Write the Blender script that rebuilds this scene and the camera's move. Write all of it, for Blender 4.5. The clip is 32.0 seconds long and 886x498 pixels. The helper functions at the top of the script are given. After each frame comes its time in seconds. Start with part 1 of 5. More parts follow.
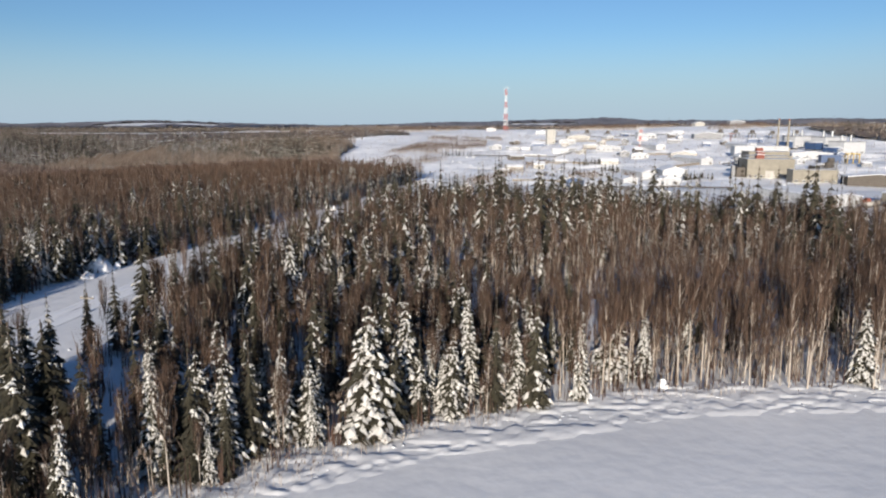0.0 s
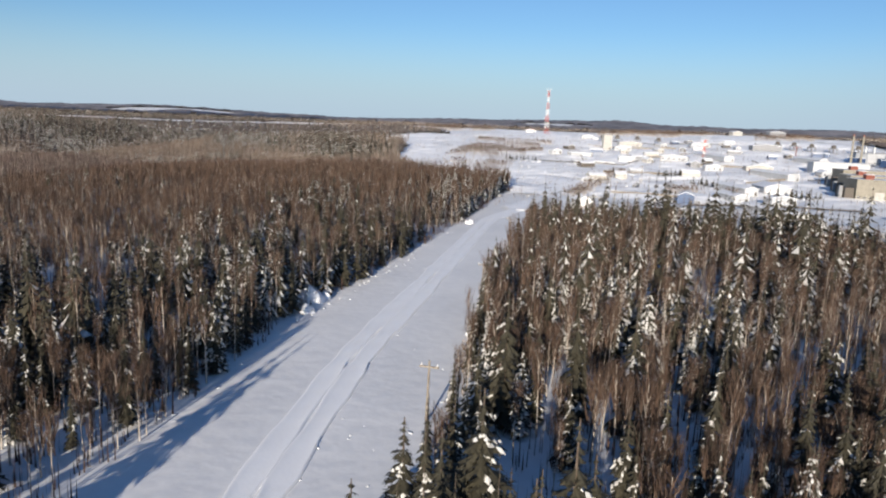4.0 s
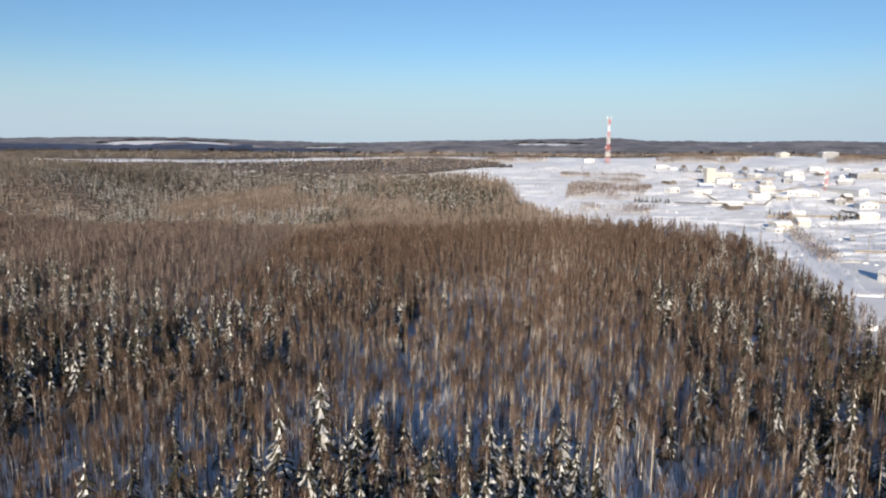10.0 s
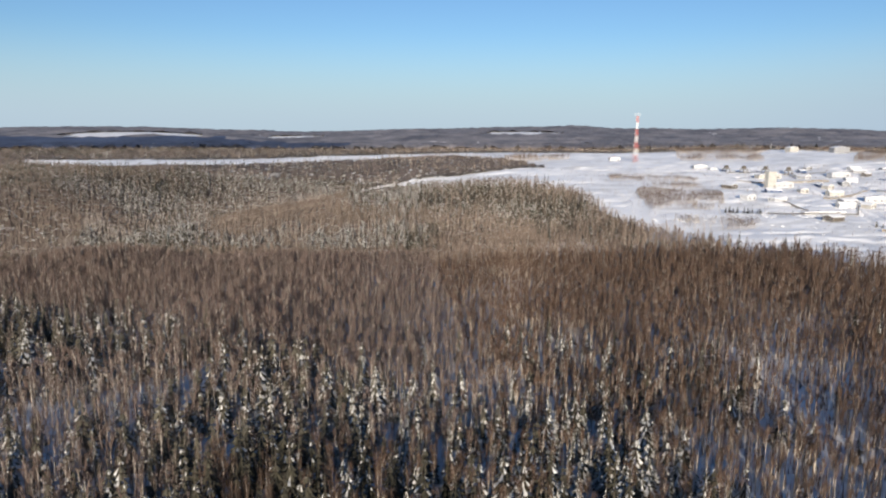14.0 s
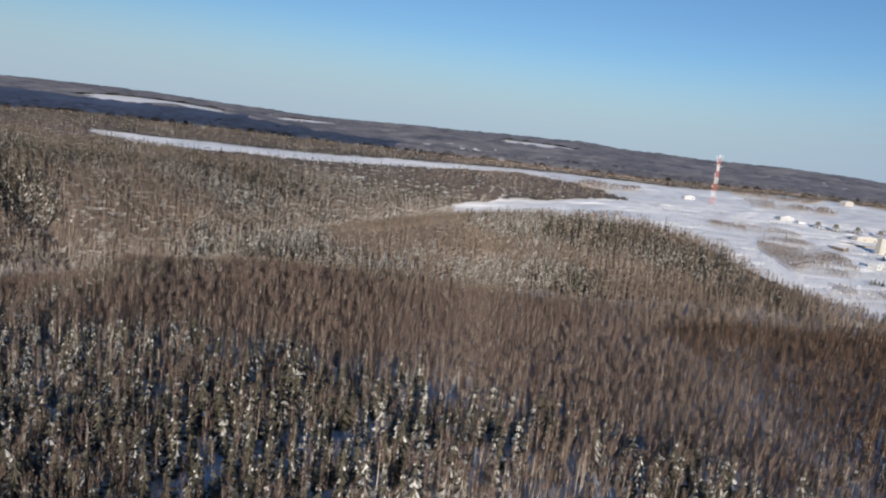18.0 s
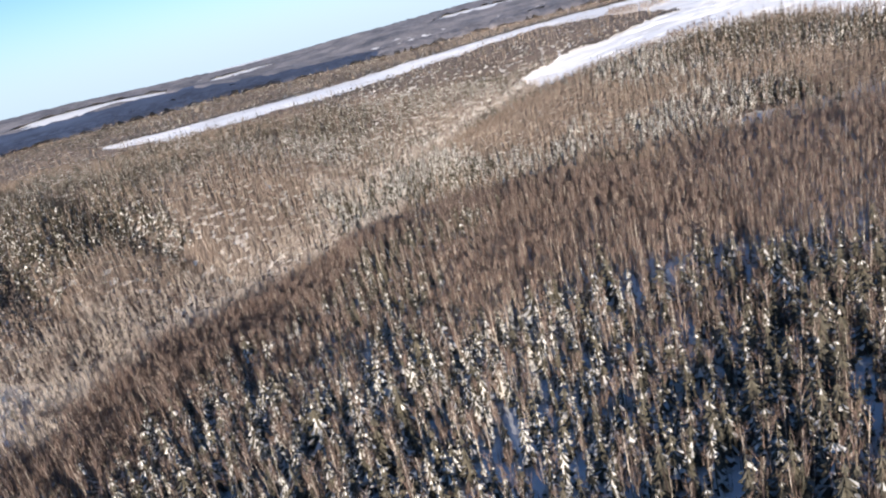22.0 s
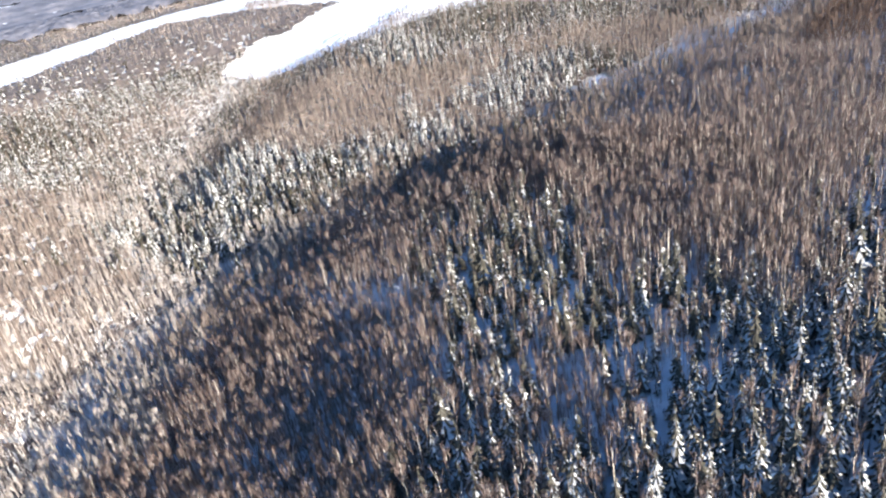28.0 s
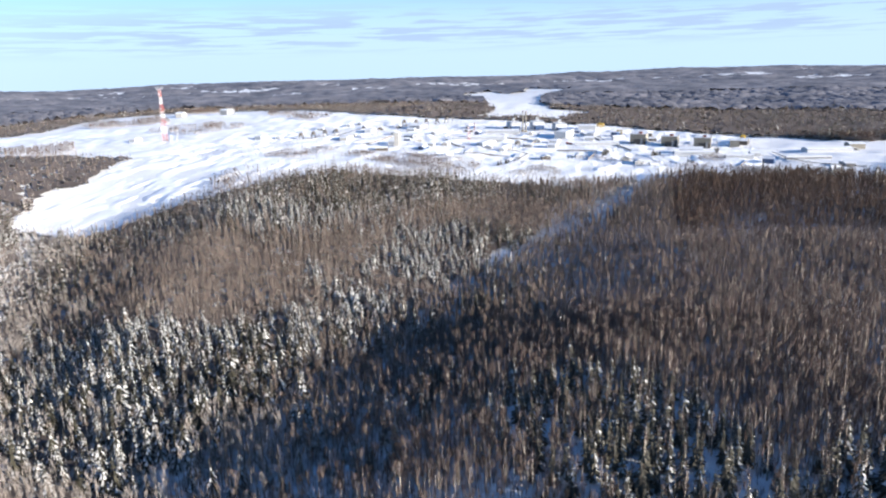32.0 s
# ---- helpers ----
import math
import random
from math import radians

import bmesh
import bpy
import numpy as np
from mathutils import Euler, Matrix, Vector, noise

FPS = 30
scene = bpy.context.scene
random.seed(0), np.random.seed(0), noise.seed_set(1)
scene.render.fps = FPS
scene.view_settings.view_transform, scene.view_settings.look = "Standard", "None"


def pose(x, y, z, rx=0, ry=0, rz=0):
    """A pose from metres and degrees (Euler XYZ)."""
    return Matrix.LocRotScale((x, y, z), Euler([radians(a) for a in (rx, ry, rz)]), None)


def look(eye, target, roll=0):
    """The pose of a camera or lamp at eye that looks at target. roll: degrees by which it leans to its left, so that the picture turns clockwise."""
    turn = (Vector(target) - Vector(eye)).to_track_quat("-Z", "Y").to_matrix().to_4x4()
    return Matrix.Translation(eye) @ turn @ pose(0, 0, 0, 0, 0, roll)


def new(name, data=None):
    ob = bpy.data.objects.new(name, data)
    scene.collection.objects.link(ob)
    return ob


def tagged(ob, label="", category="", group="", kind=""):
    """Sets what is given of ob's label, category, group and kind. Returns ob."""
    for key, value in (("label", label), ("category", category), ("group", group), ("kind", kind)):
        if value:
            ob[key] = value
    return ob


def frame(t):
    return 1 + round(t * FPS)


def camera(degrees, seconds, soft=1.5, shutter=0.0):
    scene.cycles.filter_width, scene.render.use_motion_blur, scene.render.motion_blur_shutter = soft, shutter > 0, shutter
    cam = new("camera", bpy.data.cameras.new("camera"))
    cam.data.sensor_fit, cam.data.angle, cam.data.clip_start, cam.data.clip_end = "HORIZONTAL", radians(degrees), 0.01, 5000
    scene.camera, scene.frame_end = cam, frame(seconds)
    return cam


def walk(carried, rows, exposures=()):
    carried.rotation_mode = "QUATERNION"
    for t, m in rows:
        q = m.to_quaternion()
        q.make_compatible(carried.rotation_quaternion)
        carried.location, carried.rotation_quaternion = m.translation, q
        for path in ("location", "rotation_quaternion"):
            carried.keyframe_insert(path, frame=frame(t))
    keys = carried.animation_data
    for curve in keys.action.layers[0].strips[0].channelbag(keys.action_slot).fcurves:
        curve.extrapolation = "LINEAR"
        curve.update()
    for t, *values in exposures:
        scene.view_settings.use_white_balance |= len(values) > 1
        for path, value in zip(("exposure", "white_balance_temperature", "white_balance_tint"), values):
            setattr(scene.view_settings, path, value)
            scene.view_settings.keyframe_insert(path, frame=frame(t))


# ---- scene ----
cam = camera(63.5, 32.0, soft=2.15)
PATH = [
    (0, (0.831, 0.974, 26.102), (0.808, 2.944, 25.757), 0.10),
    (0.5, (-4.019, 3.120, 26.037), (-4.054, 5.090, 25.692), 0.60),
    (1, (-9.691, 5.590, 26.144), (-9.750, 7.558, 25.791), -0.10),
    (1.5, (-15.294, 8.155, 26.295), (-15.349, 10.117, 25.910), 0.00),
    (2, (-21.715, 11.153, 26.637), (-21.766, 13.113, 26.239), 0.90),
    (2.5, (-28.103, 13.394, 27.058), (-28.207, 15.358, 26.697), 0.40),
    (3, (-35.333, 15.995, 27.751), (-35.430, 17.963, 27.409), 1.00),
    (3.5, (-43.709, 19.833, 28.561), (-43.784, 21.799, 28.200), 2.10),
    (5.5, (-79.298, 36.003, 32.035), (-79.123, 37.966, 31.695), 0.80),
    (6, (-89.628, 41.906, 33.125), (-89.482, 43.867, 32.763), 0.00),
    (6.5, (-99.114, 47.887, 33.629), (-98.989, 49.848, 33.258), 1.10),
    (7, (-109.750, 53.549, 34.923), (-109.672, 55.511, 34.543), 1.00),
    (7.5, (-119.886, 58.846, 36.015), (-119.843, 60.804, 35.613), 1.00),
    (8, (-131.288, 64.002, 37.760), (-131.270, 65.962, 37.364), 0.40),
    (8.5, (-141.325, 68.947, 39.452), (-141.348, 70.916, 39.099), 0.90),
    (9, (-152.183, 73.445, 41.168), (-152.197, 75.419, 40.853), 0.70),
    (9.5, (-162.121, 78.098, 42.892), (-162.101, 80.069, 42.554), 1.00),
    (10, (-172.608, 83.734, 44.776), (-172.552, 85.710, 44.473), 0.70),
    (10.5, (-182.999, 88.369, 46.690), (-182.882, 90.342, 46.384), 1.50),
    (11, (-194.700, 94.209, 48.345), (-194.567, 96.180, 48.032), 0.70),
    (11.5, (-205.693, 99.777, 50.314), (-205.577, 101.746, 49.982), 0.20),
    (12, (-217.437, 105.038, 52.891), (-217.334, 107.007, 52.552), 0.40),
    (12.5, (-229.352, 109.619, 55.162), (-229.218, 111.588, 54.840), 1.20),
    (13, (-242.069, 115.045, 57.286), (-241.923, 117.015, 56.976), 0.50),
    (13.5, (-254.607, 121.167, 59.057), (-254.450, 123.136, 58.741), -0.20),
    (14, (-267.879, 127.291, 60.985), (-267.693, 129.253, 60.644), 0.50),
    (14.5, (-280.806, 132.313, 62.590), (-280.624, 134.278, 62.264), 1.40),
    (15, (-296.079, 136.193, 63.815), (-295.914, 138.170, 63.564), -0.10),
    (15.5, (-309.980, 139.892, 65.137), (-309.813, 141.872, 64.909), 1.40),
    (17.5, (-369.579, 156.049, 74.526), (-369.342, 158.020, 74.281), 4.60),
    (18, (-385.087, 163.046, 75.326), (-384.837, 165.000, 74.980), 7.30),
    (18.5, (-401.856, 171.663, 75.173), (-401.723, 173.628, 74.824), 3.10),
    (19, (-418.956, 180.015, 74.290), (-418.895, 181.976, 73.899), 2.40),
    (19.5, (-435.224, 188.942, 73.828), (-435.210, 190.901, 73.426), -0.70),
    (20, (-450.951, 197.970, 73.743), (-450.875, 199.931, 73.357), -0.60),
    (20.5, (-465.886, 205.595, 74.360), (-465.704, 207.543, 73.946), -2.20),
    (21, (-481.756, 214.074, 74.570), (-481.511, 216.019, 74.172), -6.80),
    (21.5, (-496.777, 223.563, 74.366), (-496.506, 225.489, 73.900), -10.20),
    (22, (-511.955, 233.087, 74.384), (-511.655, 234.962, 73.757), -13.60),
    (22.5, (-525.776, 242.647, 74.629), (-525.365, 244.448, 73.862), -13.00),
    (23, (-540.178, 253.021, 75.546), (-539.698, 254.796, 74.760), -14.60),
    (23.5, (-553.388, 263.061, 76.410), (-552.822, 264.785, 75.568), -14.80),
    (24, (-566.882, 273.736, 77.322), (-566.239, 275.416, 76.447), -14.50),
    (24.5, (-579.052, 285.155, 78.886), (-578.336, 286.786, 77.978), -15.50),
    (25, (-591.193, 298.031, 80.450), (-590.376, 299.606, 79.528), -16.30),
    (25.5, (-602.034, 310.568, 82.197), (-601.131, 312.086, 81.259), -16.10),
    (26, (-612.853, 324.106, 83.573), (-611.871, 325.587, 82.655), -14.40),
    (26.5, (-621.766, 337.606, 84.330), (-620.651, 339.045, 83.502), -14.20),
    (28.5, (-651.049, 396.694, 83.481), (-649.647, 397.857, 82.656), -9.00),
    (29, (-656.024, 412.689, 83.198), (-654.545, 413.799, 82.437), -8.00),
    (29.5, (-660.159, 427.695, 83.232), (-658.624, 428.729, 82.472), -6.20),
    (30, (-663.089, 442.916, 83.609), (-661.468, 443.867, 82.926), -6.00),
    (30.5, (-665.992, 457.695, 84.229), (-664.322, 458.544, 83.528), -5.60),
    (31, (-668.429, 472.850, 85.465), (-666.692, 473.611, 84.832), -5.10),
    (31.5, (-670.852, 487.213, 86.299), (-669.038, 487.871, 85.774), -3.50),
    (32, (-672.817, 502.665, 86.914), (-670.953, 503.205, 86.431), -1.80),
]
EXPOSURES = [(0, 0.17, 6500, 10.0), (2, 0.28, 6500, 10.0), (3, 0.32, 6500, 10.0), (6, 0.16, 6500, 10.0), (7, 0.18, 6650, 10.0), (8, 0.4, 6800, 10.0), (11, 0.36, 6735, 10.0), (12, 0.32, 6714, 10.0), (15, 0.32, 6650, 10.0), (17, 0.19, 6550, 10.0), (18, 0.08, 6500, 10.0), (19, 0.43, 6600, 12.5), (20, 0.65, 6700, 15.0), (22, 0.85, 6550, 13.0), (24, 1.26, 6300, 11.0), (26, 1.49, 6155, 10.5), (28, 1.71, 6070, 10.0), (29, 1.78, 6077, 10.0), (31, 1.5, 6112, 10.0), (32, 1.06, 6100, 10.0)]    # seconds, stops, kelvin, tint
walk(cam, [(t, look(eye, target, roll)) for t, eye, target, roll in PATH], EXPOSURES)

# ---------------------------------------------------------------- sky and sun
SUN_AZ, SUN_EL = radians(191.0), radians(12.8)      # from north (+y) clockwise
world = bpy.data.worlds.new("winter_sky")
scene.world = world
world.use_nodes = True
wn = world.node_tree.nodes
sky = wn.new("ShaderNodeTexSky")
sky.sky_type, sky.sun_disc = "NISHITA", False
sky.sun_elevation, sky.sun_rotation = SUN_EL, SUN_AZ
sky.air_density, sky.dust_density, sky.ozone_density = 0.9, 0.3, 1.7
wn["Background"].inputs["Strength"].default_value = 0.080
cool = wn.new("ShaderNodeMix")          # clear, dry winter air
cool.data_type, cool.blend_type = "RGBA", "MULTIPLY"
cool.inputs[0].default_value, cool.inputs[7].default_value = 1.0, (0.69, 0.94, 1.26, 1)
world.node_tree.links.new(sky.outputs["Color"], cool.inputs[6])
wl = world.node_tree.links
way = wn.new("ShaderNodeTexCoord")
axes = wn.new("ShaderNodeSeparateXYZ")
wl.new(way.outputs["Generated"], axes.inputs[0])


def sky_layer(below, factor, colour):
    layer = wn.new("ShaderNodeMix")
    layer.data_type = "RGBA"
    wl.new(factor, layer.inputs[0])
    wl.new(below, layer.inputs[6])
    layer.inputs[7].default_value = (*colour, 1)
    return layer.outputs[2]


def sky_range(value, a, b, low, high):
    n = wn.new("ShaderNodeMapRange")
    n.interpolation_type = "SMOOTHSTEP"
    for key, v in (("From Min", a), ("From Max", b), ("To Min", low), ("To Max", high)):
        n.inputs[key].default_value = v
    wl.new(value, n.inputs["Value"])
    return n.outputs["Result"]


def sky_times(a, b):
    n = wn.new("ShaderNodeMath")
    n.operation = "MULTIPLY"
    wl.new(a, n.inputs[0])
    wl.new(b, n.inputs[1])
    return n.outputs[0]


# frost haze low over the horizon, and thin streaks of cloud in the east
tone = sky_layer(cool.outputs[2], sky_range(axes.outputs["Z"], 0.0, 0.13, 0.85, 0.0), (4.8, 6.2, 7.7))
tone = sky_layer(tone, sky_times(sky_range(axes.outputs["Z"], 0.0, 0.15, 0.8, 0.0), sky_range(axes.outputs["X"], 0.3, 0.85, 0, 1)), (4.0, 5.2, 6.8))
streak = wn.new("ShaderNodeTexNoise")
stretch = wn.new("ShaderNodeMapping")
stretch.inputs["Scale"].default_value = (2.2, 2.2, 46)
streak.inputs["Detail"].default_value = 5
wl.new(way.outputs["Generated"], stretch.inputs["Vector"])
wl.new(stretch.outputs["Vector"], streak.inputs["Vector"])
band = sky_times(sky_range(axes.outputs["Z"], 0.02, 0.045, 0, 1), sky_range(axes.outputs["Z"], 0.06, 0.10, 1, 0))
band = sky_times(band, sky_range(axes.outputs["X"], 0.55, 0.85, 0, 0.8))
tone = sky_layer(tone, sky_times(band, sky_range(streak.outputs["Fac"], 0.44, 0.56, 0, 1)), (3.1, 3.9, 5.3))
wl.new(tone, wn["Background"].inputs["Color"])
lamp = bpy.data.lights.new("sun", "SUN")
lamp.energy, lamp.angle, lamp.color = 6.0, radians(0.53), (1.0, 0.90, 0.77)
sun = new("sun", lamp)
toward = Vector((math.sin(SUN_AZ) * math.cos(SUN_EL), math.cos(SUN_AZ) * math.cos(SUN_EL), math.sin(SUN_EL)))
sun.matrix_world = look(toward * 500, (0, 0, 0))


# ---------------------------------------------------------------- materials
def shader(name, rough=0.8, metal=0.0):
    m = bpy.data.materials.new(name)
    m.use_nodes = True
    b = m.node_tree.nodes["Principled BSDF"]
    b.inputs["Roughness"].default_value, b.inputs["Metallic"].default_value = rough, metal
    return m, m.node_tree, b


def mottled(name, dark, light, scale, rough=0.8, metal=0.0, bump=0.0, fine=8.0, island=0.0, object_vary=0.0):
    """Two scales of noise between two colours, with a fine relief."""
    m, tree, b = shader(name, rough, metal)
    n, l = tree.nodes, tree.links
    where = n.new("ShaderNodeTexCoord")
    big, small = n.new("ShaderNodeTexNoise"), n.new("ShaderNodeTexNoise")
    big.inputs["Scale"].default_value, small.inputs["Scale"].default_value = scale, scale * fine
    big.inputs["Detail"].default_value = 3
    for t in (big, small):
        l.new(where.outputs["Object"], t.inputs["Vector"])
    add = n.new("ShaderNodeMath")
    add.operation = "MULTIPLY_ADD"
    l.new(small.outputs["Fac"], add.inputs[0])
    add.inputs[1].default_value = 0.5
    l.new(big.outputs["Fac"], add.inputs[2])
    span = n.new("ShaderNodeMapRange")
    span.inputs["From Min"].default_value, span.inputs["From Max"].default_value = 0.5, 1.0
    l.new(add.outputs[0], span.inputs["Value"])
    value = span.outputs["Result"]
    if island or object_vary:
        src = n.new("ShaderNodeNewGeometry").outputs["Random Per Island"] if island else n.new("ShaderNodeObjectInfo").outputs["Random"]
        mix = n.new("ShaderNodeMix")
        mix.inputs["Factor"].default_value = island or object_vary
        l.new(value, mix.inputs[2])
        l.new(src, mix.inputs[3])
        value = mix.outputs[0]
    ramp = n.new("ShaderNodeMix")
    ramp.data_type = "RGBA"
    l.new(value, ramp.inputs[0])
    ramp.inputs[6].default_value, ramp.inputs[7].default_value = (*dark, 1), (*light, 1)
    l.new(ramp.outputs[2], b.inputs["Base Color"])
    if bump:
        relief = n.new("ShaderNodeBump")
        relief.inputs["Strength"].default_value = bump
        relief.inputs["Distance"].default_value = 0.3 / scale if scale < 1 else 0.05
        l.new(add.outputs[0], relief.inputs["Height"])
        l.new(relief.outputs["Normal"], b.inputs["Normal"])
    return m


SNOW = mottled("snow", (0.74, 0.744, 0.755), (0.87, 0.866, 0.862), 0.05, 0.65, bump=0.035, fine=9)
TREE_SNOW = mottled("tree_snow", (0.32, 0.305, 0.28), (0.8, 0.785, 0.75), 0.9, 0.7, island=0.5)
NEEDLES = mottled("spruce_needles", (0.013, 0.012, 0.008), (0.062, 0.054, 0.031), 0.7, 0.8, island=0.5)
# frosted, and lightened further: the colour also lifts the shade among these trees
FROST_LIT_NEEDLES = mottled("frosted_needles", (0.028, 0.026, 0.02), (0.115, 0.101, 0.068), 0.7, 0.8, island=0.5)
TWIGS = mottled("bare_twigs", (0.026, 0.016, 0.011), (0.122, 0.072, 0.047), 0.06, 0.85, island=0.6)
# lighter copy of TWIGS: sunlight on the valley's birch crowns, put into the colour
LIT_TWIGS = mottled("aspen_twigs", (0.046, 0.033, 0.029), (0.175, 0.121, 0.099), 0.06, 0.85, island=0.6)
BARK = mottled("spruce_bark", (0.06, 0.045, 0.035), (0.16, 0.12, 0.09), 1.5, 0.9)
PALE_BARK = mottled("pale_bark", (0.19, 0.155, 0.125), (0.62, 0.55, 0.475), 0.4, 0.8, island=0.6)
FROST_TWIGS = mottled("frosted_twigs", (0.062, 0.046, 0.037), (0.25, 0.188, 0.149), 0.06, 0.85, island=0.6)
# distant woods: the blue-grey of distance haze is put into both base colours
HAZED_HILLS = mottled("spruce_hills", (0.012, 0.026, 0.062), (0.050, 0.078, 0.150), 0.006, 0.9, fine=16)
HAZED_WOODS = mottled("far_woods", (0.052, 0.06, 0.084), (0.27, 0.255, 0.27), 0.006, 0.9, fine=16)
RIME = mottled("rimed_twigs", (0.13, 0.108, 0.094), (0.46, 0.40, 0.355), 0.06, 0.85, island=0.6)
BRUSH = mottled("brush", (0.028, 0.017, 0.013), (0.105, 0.058, 0.04), 0.02, 0.9, fine=12, island=0.4)
HOAR = mottled("hoar_frosted_willow", (0.42, 0.4, 0.385), (0.78, 0.76, 0.74), 0.03, 0.85, fine=12, island=0.5)
FROST_BRUSH = mottled("frosted_brush", (0.062, 0.047, 0.039), (0.22, 0.172, 0.142), 0.015, 0.9, fine=12, island=0.4)


# ---------------------------------------------------------------- the lie of the land
def lattice(ix, iy, seed):
    v = np.sin(ix * 127.1 + iy * 311.7 + seed * 74.7) * 43758.5453
    return v - np.floor(v)


def value_noise(x, y, size, seed=0):
    x, y = np.asarray(x, float) / size, np.asarray(y, float) / size
    ix, iy = np.floor(x), np.floor(y)
    fx, fy = x - ix, y - iy
    fx, fy = fx * fx * (3 - 2 * fx), fy * fy * (3 - 2 * fy)
    a, b = lattice(ix, iy, seed), lattice(ix + 1, iy, seed)
    c, d = lattice(ix, iy + 1, seed), lattice(ix + 1, iy + 1, seed)
    return (a + (b - a) * fx) * (1 - fy) + (c + (d - c) * fx) * fy


def smooth(a, b, v):
    t = np.clip((np.asarray(v, float) - a) / (b - a), 0, 1)
    return t * t * (3 - 2 * t)


# valley floors: x, y, depth under the plateau
RAVINE = [(0, 490, 2), (-110, 517, 5), (-167, 530, 8), (-260, 582, 14), (-330, 610, 20), (-400, 630, 25), (-450, 640, 27), (-497, 662, 40),
          (-560, 648, 45), (-620, 585, 40), (-670, 510, 38), (-770, 410, 38), (-950, 320, 40)]
SIDE_VALLEY = [(-90, 975, 3), (-170, 955, 10), (-240, 932, 17), (-310, 890, 24), (-375, 848, 30), (-440, 790, 36), (-491, 710, 42), (-497, 668, 42)]

GULLIES = [[(-701, 819, 5), (-643, 713, 11), (-617, 694, 11), (-594, 678, 11), (-578, 662, 7)], [(-767, 822, 5), (-705, 690, 11), (-680, 645, 11), (-659, 617, 7)]]


def along(line, x, y):
    """Distance to a bent line, the depth there, and whether the place lies north of it."""
    best = np.full(np.shape(x), 1e9)
    depth, north = np.zeros(np.shape(x)), np.zeros(np.shape(x), bool)
    for (ax, ay, ad), (bx, by, bd) in zip(line, line[1:]):
        ux, uy = bx - ax, by - ay
        t = np.clip(((x - ax) * ux + (y - ay) * uy) / (ux * ux + uy * uy), 0, 1)
        d = np.hypot(x - ax - t * ux, y - ay - t * uy)
        near = d < best
        best = np.where(near, d, best)
        depth = np.where(near, ad + t * (bd - ad), depth)
        north = np.where(near, ux * (y - ay) - uy * (x - ax) < 0, north)
    return best, depth, north


def ground(x, y):
    """Height of the ground."""
    x, y = np.asarray(x, float), np.asarray(y, float)
    z = -7.0 + 0.0 * x
    z = z - 9.0 * smooth(-60, -520, x) * (1 - 0.6 * smooth(600, 1000, y))
    z = z + 21.0 * smooth(380, 1120, y)
    z = z + 8.0 * smooth(100, 520, x) * smooth(300, 800, y)
    d, deep, north = along(RAVINE, x, y)
    wide = np.where(north, 150.0 - 75.0 * smooth(-500, -600, x), 95.0 + 45.0 * smooth(-470, -540, x))
    z = z + 9.0 * np.exp(-((x + 730) ** 2 + (y - 740) ** 2) / 120.0 ** 2)
    cut1 = deep * np.exp(-(d / wide) ** 2)
    d2, deep2, _ = along(SIDE_VALLEY, x, y)
    cut2 = deep2 * np.exp(-(d2 / (105.0 - 55.0 * smooth(34, 42, deep2))) ** 2)
    z = z - np.maximum(cut1, cut2)
    z = z + 3.0 * (value_noise(x, y, 140, 1) - 0.5) * smooth(-60, -250, x)
    for line in GULLIES:
        d3, deep3, _ = along(line, x, y)
        z = z - deep3 * np.exp(-(d3 / 15.0) ** 2)
    away = np.hypot(x + 300, y - 500)
    far = smooth(1000, 2600, away)
    hills = 55 * (value_noise(x, y, 900, 3) - 0.5) + 22 * (value_noise(x, y, 330, 4) - 0.5)
    hummocky = smooth(-120, 20, x) * smooth(400, 520, y) + smooth(20, 80, x) * smooth(240, 300, y) * (1 - smooth(400, 520, y))
    z = z + (2.2 * (value_noise(x, y, 26, 6) - 0.5) + 1.0 * (value_noise(x, y, 11, 7) - 0.5)) * np.clip(hummocky, 0, 1)
    for hx, hy, wide, high in ((-1120, 2950, 330, 22), (430, 3900, 500, 22), (-2100, 2300, 700, 18), (1500, 300, 600, 12), (2300, -400, 800, 10)):
        hills = hills + high * np.exp(-((x - hx) ** 2 + (y - hy) ** 2) / wide ** 2)
    return z * (1 - far) + far * (-8 + hills) + 33 * smooth(3300, 4600, away)


# open snow: outlines in plan
HELIPAD = [(-60, -120), (-34, 46), (-22, 60), (-12, 70), (-1, 76), (12, 81), (28, 87), (55, 88), (160, 96), (300, 60), (300, -120)]
CUTLINE = [(-100, -120), (-88, 60), (-84, 114), (-81, 145), (-70, 186), (-56, 246), (-40, 320), (-25, 400), (40, 400), (-8, 290), (-22, 283), (-33, 228),
           (-44, 172), (-47, 143), (-52, 111), (-58, 40), (-64, -120)]
TOWN = [(-30, 330), (-22, 400), (-18, 455), (-40, 490), (-72, 528), (-93, 566), (-96, 620), (-102, 680), (-95, 735), (-131, 785), (-185, 810), (-242, 835),
        (-290, 872), (-280, 935), (-225, 968), (-165, 965), (-110, 985), (-60, 1005), (-70, 1100), (-138, 1225), (-282, 1150), (-432, 1050), (-629, 985),
        (-700, 1060), (-745, 1150), (-640, 1130), (-437, 1185), (-237, 1285), (-60, 1375), (200, 1370), (420, 1450), (620, 1400), (600, 1200),
        (470, 960), (430, 790), (420, 560), (330, 400), (250, 260), (330, 100), (200, 165), (130, 208), (110, 230), (80, 247), (65, 252), (40, 262),
        (20, 282), (0, 285), (-16, 284)]
